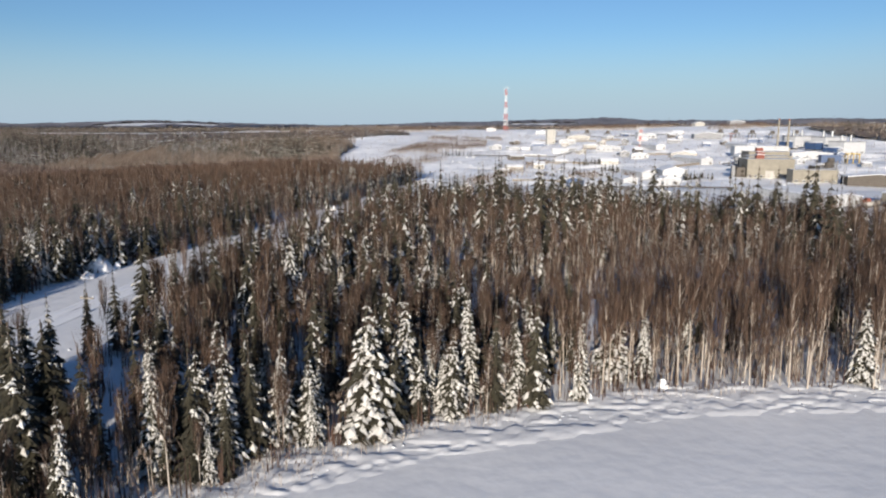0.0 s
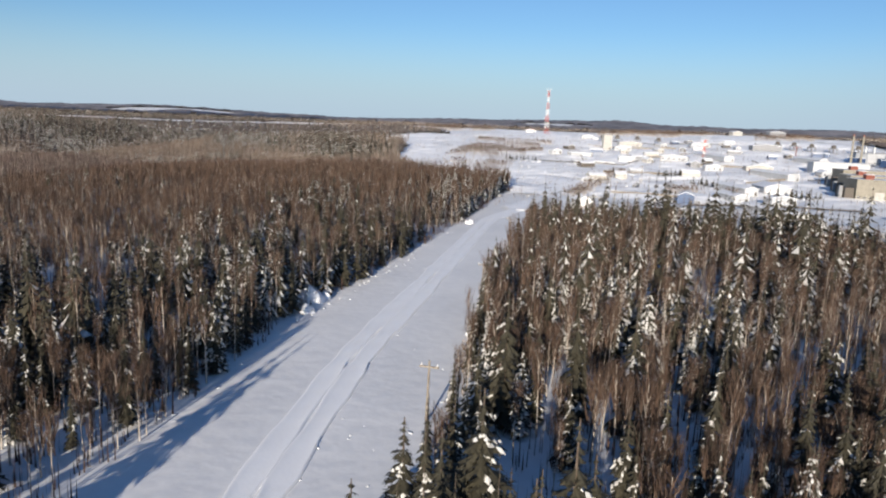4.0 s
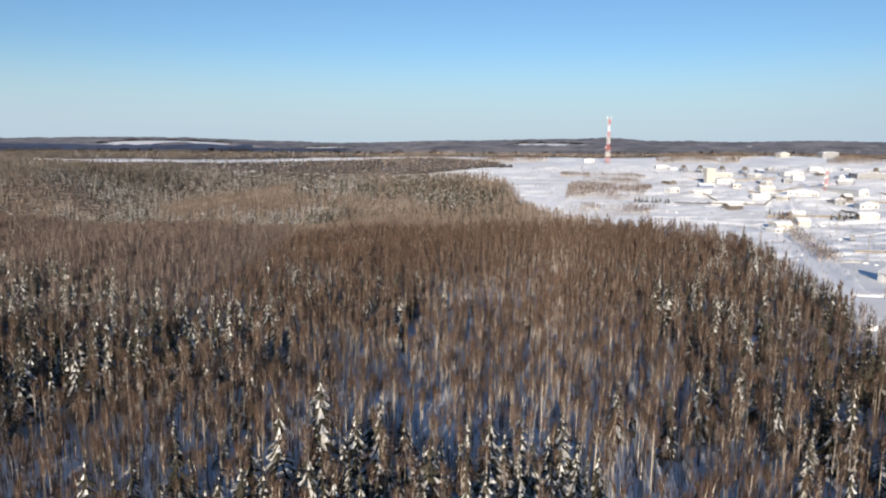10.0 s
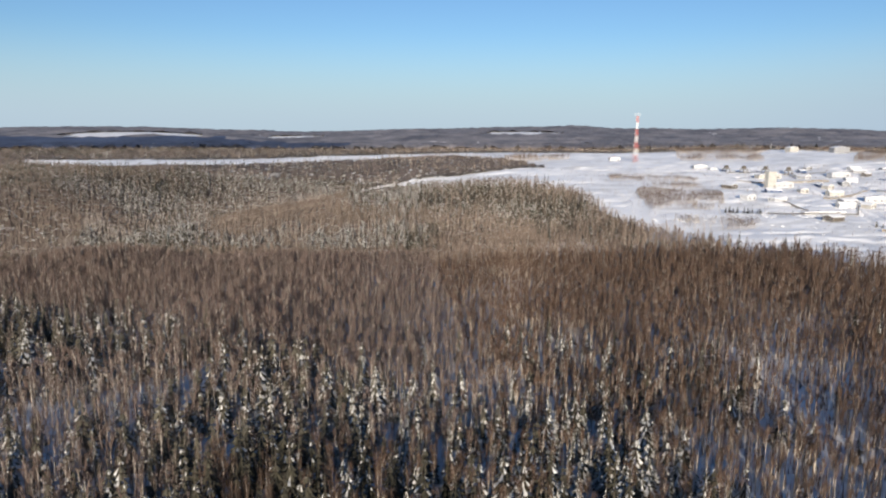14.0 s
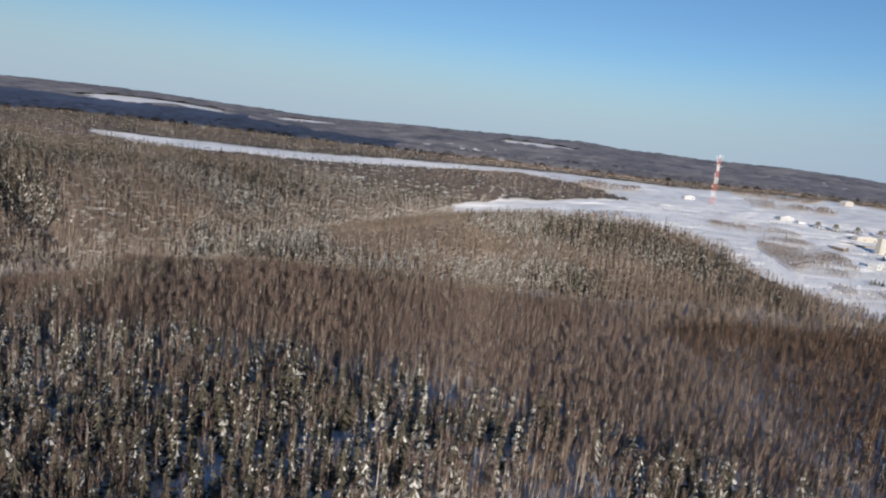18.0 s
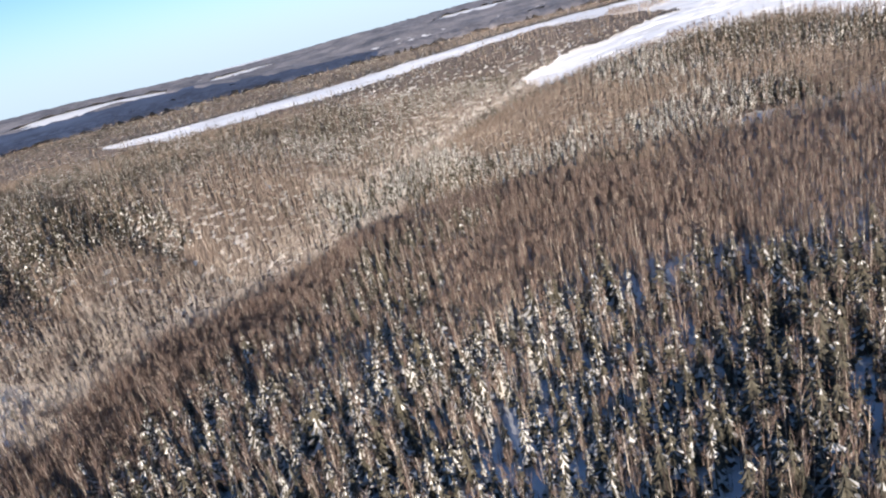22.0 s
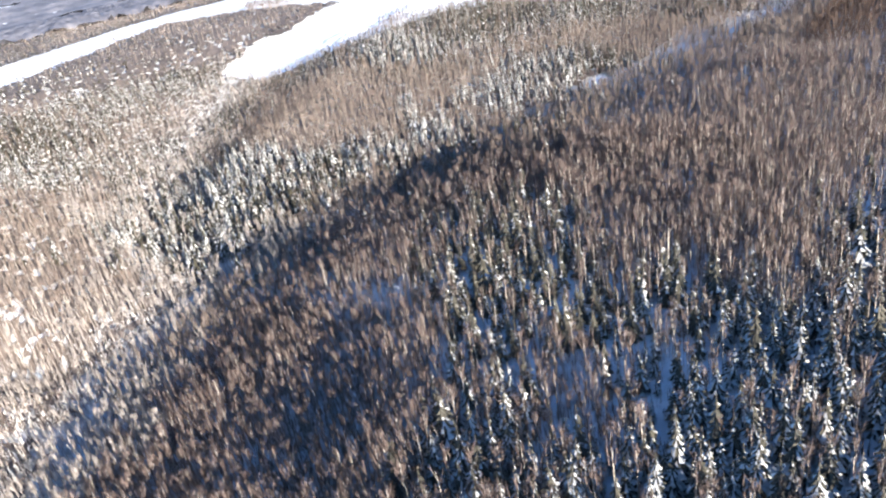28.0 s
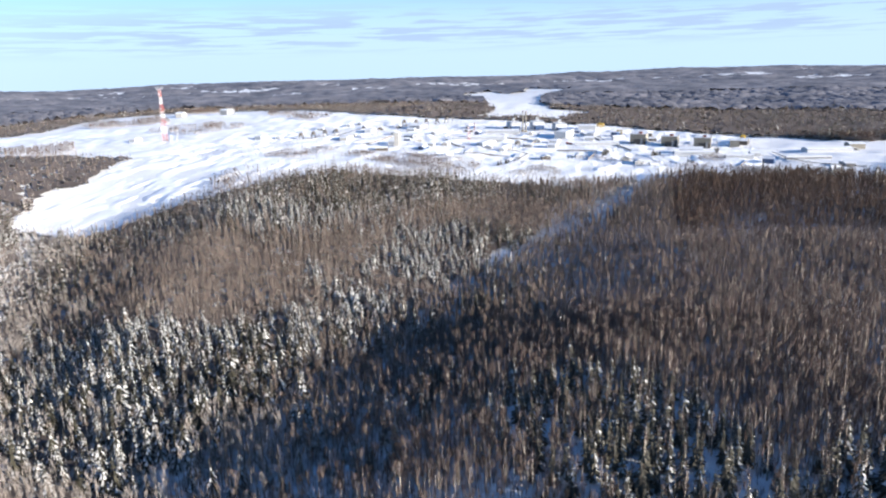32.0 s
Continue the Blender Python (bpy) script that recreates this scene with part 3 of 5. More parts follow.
def stand(x0, x1, y0, y1, seed, low, high, spruce_gap, birch_gap, where=None, spruce_most=0.85):
    """Trees over a stretch of land, spruces and birches each on their own places: place, height, turn, girth, spruce or not."""
    made = []
    for is_spruce, gap in ((True, spruce_gap), (False, birch_gap)):
        x, y, r = scatter(x0, x1, y0, y1, gap, seed + 100 * is_spruce)
        if where is not None:
            k = where(x, y)
            x, y = x[k], y[k]
        share = spruce_share(x, y)
        cover = spruce_most * share if is_spruce else 1 - (0.6 + 0.2 * np.maximum(smooth(600, 640, y), smooth(-320, -380, x))) * share
        ok = ~open_snow(x, y) & (r.random(len(x)) < cover * openness(x, y))
        x, y = x[ok], y[ok]
        n = len(x)
        h = r.uniform(low, high, n) * (0.8 + 0.4 * value_noise(x, y, 40, 12)) * (1 - 0.12 * smooth(500, 540, y) * (1 - smooth(640, 660, y)) - 0.2 * smooth(730, 800, y))
        if is_spruce:
            h = h * (0.55 + 0.65 * r.random(n)) * (1 + 0.12 * smooth(-320, -380, x)) * (1 + (0.15 + 0.4 * (r.random(n) < 0.22)) * smooth(-40, -10, x) * smooth(130, 180, y))
        else:
            h = h * (0.66 + 0.36 * r.random(n)) * (1 + 0.25 * smooth(-340, -420, x) * (1 - smooth(590, 650, y)))
        made.append((x, y, ground(x, y), h, r.uniform(0, 6.283, n), r.uniform(0.85, 1.25, n), np.full(n, is_spruce)))
    return tuple(np.concatenate(a) for a in zip(*made))


def by_the_brook(trees):
    """Birches near the valley floors, white with rime."""
    x, y = trees[0], trees[1]
    d1, deep1, _ = along(RAVINE, x, y)
    d2, _, _ = along(SIDE_VALLEY, x, y)
    near = np.minimum(np.where(deep1 > 30, d1, 90), d2) + 50 * (value_noise(x, y, 9, 18) - 0.5)
    return ~trees[6] & (near < 34)


def woods(place, trees, r, spruces, bares, twigs=None, needles=None):
    x, y, z, h, spin, wide, is_spruce = trees
    for kind, sel, shapes, slots in (("spruce", is_spruce, spruces, [BARK, needles or NEEDLES, TREE_SNOW]), ("birch", ~is_spruce, bares, [PALE_BARK, twigs or TWIGS])):
        n = int(sel.sum())
        if not n:
            continue
        heavy = value_noise(x[sel], y[sel], 60, 17) + r.uniform(-0.35, 0.35, n) - 0.35 * np.exp(-((x[sel] + 505) ** 2 + (y[sel] - 465) ** 2) / 45 ** 2) - 0.25 * np.exp(-((x[sel] + 700) ** 2 + (y[sel] - 720) ** 2) / 80 ** 2)
        heavy = np.clip(heavy, 0, 0.999)
        V, F, M = planted(shapes, x[sel], y[sel], z[sel], h[sel], wide[sel], spin[sel], (heavy * len(shapes)).astype(int))
        label = {"spruce": "narrow snow-dusted spruce trees standing close on " + place, "birch": ("leafless birches white with rime on " if twigs is RIME else "leafless brown birches and aspens on ") + place}[kind]
        tagged(new(kind + "_woods", arrays_mesh(kind + "_woods", V, F, slots, M)), label, "trees", kind="stuff")


def chosen(trees, keep):
    return tuple(a[keep] for a in trees)


def tuft_shape(rng, n, tall, slim=1.0):
    """Upright saplings and twigs in a clump one metre wide."""
    s = Shape()
    for k in range(n):
        x, y, b = rng.uniform(-0.5, 0.5), rng.uniform(-0.5, 0.5), rng.uniform(0, 6.283)
        w, h = rng.uniform(0.025, 0.06) * slim, tall * rng.uniform(0.5, 1.1)
        s.tri((x - w * math.cos(b), y - w * math.sin(b), -0.05), (x + w * math.cos(b), y + w * math.sin(b), -0.05), (x * 1.1, y * 1.1, h), 0)
    return s.arrays()


TUFTS = [tuft_shape(rng, 6, 1.0) for k in range(6)]
BUSHES = [tuft_shape(rng, 7, 1.0, 2.6) for k in range(6)]


def undergrowth(place, x, y, r, low, high, span, material, cover=0.85, shapes=TUFTS):
    ok = ~open_snow(x, y) & (r.random(len(x)) < cover * openness(x, y)) & (r.random(len(x)) > 0.15 * spruce_share(x, y))
    x, y = x[ok], y[ok]
    n = len(x)
    h = r.uniform(low, high, n)
    V, F, M = planted(shapes, x, y, ground(x, y), h, span / h * r.uniform(0.7, 1.3, n), r.uniform(0, 6.283, n), r.integers(0, 6, n))
    tagged(new("undergrowth", arrays_mesh("undergrowth", V, F, [material])), ("hoar-white willow brush on " if material is HOAR else "brown leafless saplings and brush on ") + place, "brush", kind="stuff")


def brush_sheet(place, x0, x1, y0, y1, step, tall, material, keep_in, dense=0.85):
    """Dense far brush as a jagged sheet."""
    v, t = sheet(np.arange(x0, x1, step), np.arange(y0, y1, step), lambda x, y: ground(x, y) + tall * (0.25 + 0.9 * lattice(np.round(x / step), np.round(y / step), 9)))
    c = v[t].mean(1)
    t = t[keep_in(c[:, 0], c[:, 1]) & ~open_snow(c[:, 0], c[:, 1]) & (openness(c[:, 0], c[:, 1]) > 0.3) & (lattice(np.round(c[:, 0] * 3), np.round(c[:, 1] * 3), 13) < dense)]
    tagged(new("undergrowth", arrays_mesh("undergrowth", v, t, [material])), "brown frosted brush on " + place, "brush", kind="stuff")


x, y, r = scatter(-300, 230, 30, 270, 2.3, 41)
k = seen_side(x, y, 5)
undergrowth("the plateau", x[k], y[k], r, 1.4, 5.0, 2.1, BRUSH, 1.1)
x, y, r = scatter(-700, 300, 60, 600, 2.8, 42)
k = seen_side(x, y, -20) & ~((x > -300) & (x < 230) & (y < 270)) & (r.random(len(x)) > 0.6 * spruce_share(x, y) * smooth(-320, -380, x))
undergrowth("the plateau edge", x[k], y[k], r, 1.6, 6.0, 2.4, BRUSH, 1.35)
x, y, r = scatter(-800, 0, 600, 960, 2.7, 43)
k = r.random(len(x)) > 0.35
undergrowth("the far hillside", x[k], y[k], r, 1.8, 6.0, 3.2, FROST_BRUSH, 1.3)
brush_sheet("the hillside floor", -800, 0, 570, 960, 4.0, 2.4, FROST_BRUSH, lambda x, y: along(RAVINE, x, y)[2] & (value_noise(x, y, 9, 44) + 0.5 * openness(x, y) > 0.5), 0.8)
x, y, r = scatter(-720, -230, 540, 960, 2.2, 45)
d1, deep1, _ = along(RAVINE, x, y)
d2, deep2, _ = along(SIDE_VALLEY, x, y)
bends = 20 * (value_noise(x, y, 17, 15) - 0.5)
k = r.random(len(x)) < np.maximum(smooth(36, 8, d1 + bends) * smooth(-440, -500, x), 0.8 * smooth(28, 4, d2 + bends))
undergrowth("the valley floor", x[k], y[k], r, 1.5, 4.5, 2.8, HOAR, 3.0, BUSHES)
x, y, r = scatter(-180, -20, 470, 560, 2.0, 46)
k = r.random(len(x)) < np.exp(-((x + 95) ** 2 / 60 ** 2 + (y - 510) ** 2 / 26 ** 2))
undergrowth("the slope below the town", x[k], y[k], r, 1.5, 4.5, 2.6, HOAR, 2.0, BUSHES)
x, y, r = scatter(-660, -370, 420, 650, 1.8, 47)
k = seen_side(x, y, -20) & (r.random(len(x)) > spruce_share(x, y))
undergrowth("the valley's rim", x[k], y[k], r, 4.0, 10.0, 1.5, LIT_TWIGS, 0.8)
brush_sheet("the land behind", -1150, 850, 960, 1560, 6.0, 2.2, FROST_BRUSH, lambda x, y: inside(NEAR_LAND, x, y))
brush_sheet("the slopes beyond the valley", -1150, -790, 60, 960, 6.0, 2.2, FROST_BRUSH, lambda x, y: inside(NEAR_LAND, x, y))
brush_sheet("the land east of the town", 230, 900, -60, 960, 7.0, 4.5, FROST_BRUSH, lambda x, y: inside(NEAR_LAND, x, y))

r = np.random.default_rng(31)
near = stand(-300, 230, 30, 270, 31, 10.5, 14.5, 3.5, 2.7, lambda x, y: seen_side(x, y, 5))
# the nearest become things of their own, built further down
front = (near[0] > -150) & (near[0] < 60) & (near[1] < 150)
FRONT = chosen(near, front)
woods("the plateau", chosen(near, ~front), r, NEAR_SPRUCES, NEAR_BARES)
edge = stand(-720, 300, 60, 600, 32, 9.5, 13.5, 3.6, 2.25, lambda x, y: seen_side(x, y, -20) & ~((x > -300) & (x < 230) & (y < 270)))
fine = (edge[0] < -240) & (edge[1] < 530 + 120 * smooth(-380, -480, edge[0]))
rimed = by_the_brook(edge)
woods("the foot of the plateau", chosen(edge, rimed), r, SPUR_SPRUCES, SPUR_BARES, RIME)
fine &= ~rimed
woods("the plateau by the valley", chosen(edge, fine), r, VALLEY_SPRUCES, VALLEY_BARES, LIT_TWIGS, FROST_LIT_NEEDLES)
slope = ~fine & ~rimed & (edge[1] > 485) & (edge[0] < 0)
woods("the slope below the town", chosen(edge, slope), r, SPRUCES, BARES, FROST_TWIGS)
woods("the plateau edge", chosen(edge, ~fine & ~rimed & ~slope), r, SPRUCES, BARES)
across = stand(-800, 0, 600, 960, 33, 10.5, 14.5, 3.8, 2.5)
rimed = by_the_brook(across)
woods("the valley floor", chosen(across, rimed), r, SPUR_SPRUCES, SPUR_BARES, RIME)
across = chosen(across, ~rimed)
spur = (across[0] > -540) & (across[0] < -230) & (across[1] < 790)
woods("the spur across the valley", chosen(across, spur), r, SPUR_SPRUCES, SPUR_BARES, FROST_TWIGS)
woods("the far hillside", chosen(across, ~spur), r, FAR_SPRUCES, FAR_BARES, FROST_TWIGS)
woods("the land behind", stand(-1150, 850, 960, 1560, 34, 8, 12, 6.0, 6.0, lambda x, y: inside(NEAR_LAND, x, y)), r, BACK_SPRUCES, BACK_BARES, FROST_TWIGS)
woods("the slopes beyond the valley", stand(-1150, -700, 100, 960, 35, 8, 12, 5.5, 5.0), r, BACK_SPRUCES, BACK_BARES, FROST_TWIGS)
woods("the land east of the town", stand(230, 900, 60, 960, 36, 8, 12, 7.0, 6.5, lambda x, y: inside(NEAR_LAND, x, y)), r, BACK_SPRUCES, BACK_BARES, FROST_TWIGS, FROST_LIT_NEEDLES)


# the same woods go on behind the flight line
def behind(x, y):
    return seen_side(x, y, 170) & ~seen_side(x, y, np.where((x > -300) & (y < 270), 6, -19))


woods("the plateau behind the flight line", stand(-700, -100, -110, 540, 37, 8.5, 12.5, 4.4, 4.0, behind), r, FAR_SPRUCES, FAR_BARES)
x, y, r = scatter(-700, -100, -110, 540, 2.8, 48)
k = behind(x, y)
undergrowth("the plateau behind the flight line", x[k], y[k], r, 1.5, 5.5, 2.6, BRUSH, 1.4, BUSHES)
woods("the land south of the flight line", stand(-760, -100, -330, 360, 39, 8.5, 12.5, 6.0, 6.0, lambda x, y: seen_side(x, y, 430) & ~seen_side(x, y, 168)), r, BACK_SPRUCES, BACK_BARES)
brush_sheet("the land south of the flight line", -760, -100, -330, 360, 6.0, 4.0, BRUSH, lambda x, y: seen_side(x, y, 430) & ~seen_side(x, y, 160), 0.7)


# ---------------------------------------------------------------- building up things
def part(name, bm, material, parent, label=""):
    """One bmesh as one mesh object under a thing or a part."""
    me = bpy.data.meshes.new(name)
    bm.to_mesh(me)
    bm.free()
    me.materials.append(material)
    ob = new(name, me)
    ob.parent = parent
    if label:
        ob["label"] = label
    return ob


def base(name, x, y, turn=0.0, label="", category="", group="", lift=0.0):
    """An empty on the ground that carries a thing's parts."""
    ob = new(name)
    ob.empty_display_size = 0.5
    ob.matrix_world = pose(x, y, float(ground(x, y)) + lift, 0, 0, turn)
    return tagged(ob, label, category, group)


# the nearest trees, each one a thing with trunk, crown and snow
rng = np.random.default_rng(11)


def split_mesh(shape, slot, name, material):
    v, f, m = shape
    f = f[m == slot]
    used, back = np.unique(f, return_inverse=True)
    return arrays_mesh(name, v[used], back.reshape(-1, 3), [material])


def tree_kinds():
    spruces, birches = [], []
    for k in range(8):
        heavy = k % 2
        sh = spruce_shape(rng, 21, 7, 0.95 if heavy else (0.04, 0, 0.14, 0, 0.08, 0, 0.2)[k], 2, 0.115 + 0.02 * (k % 4))
        spruces.append([split_mesh(sh, 0, "trunk", BARK), split_mesh(sh, 1, "crown", NEEDLES), split_mesh(sh, 2, "snow", TREE_SNOW)])
    for k in range(6):
        sh = bare_shape(rng, 16, 150, 1.1, 0.95, 0.15 + 0.06 * k, 0.125, 5)
        birches.append([split_mesh(sh, 0, "trunk", PALE_BARK), split_mesh(sh, 1, "crown", TWIGS)])
    return spruces, birches


SPRUCE_KINDS, BIRCH_KINDS = tree_kinds()


def tree_thing(spruce, kind, x, y, h, spin, wide):
    heavy = kind % 2
    if spruce:
        label = "tall narrow spruce heavily laden with snow" if heavy else "dark green spruce lightly dusted with snow"
        top = base("snow_laden_spruce" if heavy else "spruce_tree", x, y, 0, label, "spruce", "snow-laden spruces at the forest edge" if heavy else "green spruces at the forest edge")
        meshes = SPRUCE_KINDS[kind]
    else:
        top = base("birch_tree", x, y, 0, "leafless pale-barked birch with brown upright twigs", "birch", "bare birches at the forest edge")
        meshes = BIRCH_KINDS[kind]
    top.matrix_world = pose(x, y, float(ground(x, y)), 0, 0, math.degrees(spin)) @ Matrix.Diagonal((h * wide, h * wide, h, 1))
    for me in meshes:
        piece = new(me.name.split(".")[0], me)
        piece.parent = top
        if piece.name.startswith("snow"):
            tagged(piece, kind="stuff")


# the ones that stand out along the edge of the clearing: x, y, height, kind
for hx, hy, hh, hk in [(-8, 74, 15.5, 7), (-27, 64, 13, 5), (-21, 66, 12.5, 1), (-25, 70, 11, 7), (-14, 72, 10, 3), (-6, 79, 9, 1), (1, 79, 10.5, 3), (6, 82, 10.5, 5), (8.5, 82, 11, 1), (11, 84, 11, 3),
                       (22, 92, 11.5, 7), (26, 91, 10, 1), (54, 90, 12.5, 5), (-36, 58, 15, 0), (-58, 68, 11, 2), (-52, 70, 13.5, 4), (-49, 74, 15, 6), (-46, 65, 13, 4), (-55, 76, 12, 0), (-48, 60, 14, 2), (-53, 63, 13, 6),
                       (-43, 68, 15.5, 0), (-43, 103, 11, 1), (-41, 71, 12, 2)]:
    tree_thing(True, hk, hx, hy, hh * (1.0 if hk % 2 else 1.12), hx * 1.7, 1.35 if hk == 7 else 1.1 if hk % 2 else 1.75)
fx, fy, _, fh, fspin, fwide, fspruce = FRONT
counts = {"heavy": 0, "light": 0, "bare": 0}
left = np.zeros(len(fx), bool)
for i in np.argsort(np.abs(fx + 40) * 0.35 + fy):
    if not fspruce[i] and fx[i] < -36 and fy[i] < 84:
        continue
    if fspruce[i] and fx[i] > -40:
        fwide[i] *= 0.9
    kind = int(rng.integers(0, 8 if fspruce[i] else 6))
    if fspruce[i] and kind % 2 and rng.random() < 0.55:
        kind -= 1
    if fspruce[i] and fx[i] > -32 and fy[i] - np.interp(fx[i], [-34, -22, -1, 28, 55], [46, 60, 76, 87, 88]) < 12 and rng.random() < 0.45:
        kind |= 1
    elif fspruce[i] and (fx[i] < -26 or fy[i] > 95) and rng.random() < 0.6:
        kind -= kind % 2
    sort = ("heavy" if kind % 2 else "light") if fspruce[i] else "bare"
    if counts[sort] >= 300:
        left[i] = True
        continue
    counts[sort] += 1
    tree_thing(bool(fspruce[i]), kind, fx[i], fy[i], fh[i], fspin[i], fwide[i])
if left.any():
    woods("the forest edge", chosen(FRONT, left), np.random.default_rng(12), NEAR_SPRUCES, NEAR_BARES)

# ---------------------------------------------------------------- the town's materials
PANEL = mottled("concrete_panel", (0.20, 0.18, 0.145), (0.29, 0.265, 0.215), 0.5, 0.85, bump=0.1, object_vary=0.2)
CREAM = mottled("cream_paint", (0.34, 0.325, 0.295), (0.48, 0.46, 0.42), 0.6, 0.8, object_vary=0.3)
WHITE_WALL = mottled("white_siding", (0.34, 0.345, 0.355), (0.52, 0.525, 0.53), 0.6, 0.6, object_vary=0.3)
GREY_WALL = mottled("grey_siding", (0.16, 0.165, 0.175), (0.28, 0.28, 0.285), 0.6, 0.7, object_vary=0.4)
DARK_WALL = mottled("dark_boards", (0.05, 0.045, 0.04), (0.13, 0.11, 0.09), 1.2, 0.85, object_vary=0.4)
BLUE_STEEL = mottled("blue_sheet_steel", (0.02, 0.045, 0.11), (0.05, 0.09, 0.18), 0.7, 0.45, object_vary=0.3)
RUST = mottled("rusty_red_steel", (0.13, 0.035, 0.02), (0.24, 0.07, 0.045), 1.5, 0.7)
RED_PAINT = mottled("red_paint", (0.42, 0.10, 0.085), (0.54, 0.17, 0.14), 0.6, 0.5)
WHITE_PAINT = mottled("white_paint", (0.70, 0.69, 0.67), (0.84, 0.83, 0.81), 0.6, 0.5)
YELLOW = mottled("yellow_paint", (0.34, 0.22, 0.02), (0.46, 0.31, 0.05), 0.9, 0.5)
GLASS = mottled("dark_glass", (0.015, 0.02, 0.03), (0.05, 0.06, 0.075), 0.4, 0.08)
GALV = mottled("galvanised_steel", (0.30, 0.31, 0.32), (0.45, 0.46, 0.47), 2.0, 0.4, 0.7)
TIMBER = mottled("weathered_timber", (0.12, 0.10, 0.08), (0.30, 0.26, 0.21), 2.5, 0.85)
PACKED = mottled("packed_snow", (0.92, 0.92, 0.93), (0.97, 0.97, 0.97), 0.25, 0.55, bump=0.04, fine=10)
ROOF_SNOW = mottled("roof_snow", (0.70, 0.72, 0.75), (0.82, 0.82, 0.83), 0.3, 0.6, bump=0.1)


def box(bm, x0, x1, y0, y1, z0, z1):
    made = bmesh.ops.create_cube(bm, size=1)["verts"]
    bmesh.ops.scale(bm, vec=(x1 - x0, y1 - y0, z1 - z0), verts=made)
    bmesh.ops.translate(bm, vec=((x0 + x1) / 2, (y0 + y1) / 2, (z0 + z1) / 2), verts=made)
    return made


def boxes(*list_of):
    bm = bmesh.new()
    for b in list_of:
        box(bm, *b)
    return bm


def prism(profile, y0, y1):
    """A profile in x and z, drawn out along y."""
    bm = bmesh.new()
    a = [bm.verts.new((x, y0, z)) for x, z in profile]
    b = [bm.verts.new((x, y1, z)) for x, z in profile]
    bm.faces.new(a)
    bm.faces.new(b[::-1])
    for i in range(len(a)):
        j = (i + 1) % len(a)
        bm.faces.new((a[j], a[i], b[i], b[j]))
    bmesh.ops.recalc_face_normals(bm, faces=bm.faces)
    return bm


def tube(bm, a, b, ra, rb=None, sides=8):
    a, b = Vector(a), Vector(b)
    rb = ra if rb is None else rb
    turn = (b - a).to_track_quat("Z", "Y").to_matrix()
    rings = []
    for p, r in ((a, ra), (b, rb)):
        rings.append([bm.verts.new(p + turn @ Vector((r * math.cos(6.28319 * k / sides), r * math.sin(6.28319 * k / sides), 0))) for k in range(sides)])
    for k in range(sides):
        j = (k + 1) % sides
        bm.faces.new((rings[0][k], rings[0][j], rings[1][j], rings[1][k]))
    bm.faces.new(rings[0][::-1])
    bm.faces.new(rings[1])


def window_row(top, wx, wy, z, count, w, h, sides="sn", parent=None):
    """Windows in their frames, set into the long walls."""
    for side in sides:
        for k in range(count):
            x = -wx / 2 + wx * (k + 0.5) / count
            y = -wy / 2 if side == "s" else wy / 2
            d = -1 if side == "s" else 1
            frame_bm = boxes((x - w / 2 - 0.1, x + w / 2 + 0.1, y - 0.06, y + 0.06, z - 0.1, z), (x - w / 2 - 0.1, x + w / 2 + 0.1, y - 0.06, y + 0.06, z + h, z + h + 0.1),
                             (x - w / 2 - 0.1, x - w / 2, y - 0.06, y + 0.06, z, z + h), (x + w / 2, x + w / 2 + 0.1, y - 0.06, y + 0.06, z, z + h))
            win = part("window", frame_bm, WHITE_PAINT, top)
            part("pane", boxes((x - w / 2, x + w / 2, y - 0.03 * d - 0.01, y + 0.045 * d + 0.01, z, z + h)) if d > 0 else boxes((x - w / 2, x + w / 2, y - 0.055, y + 0.04, z, z + h)), GLASS, win)


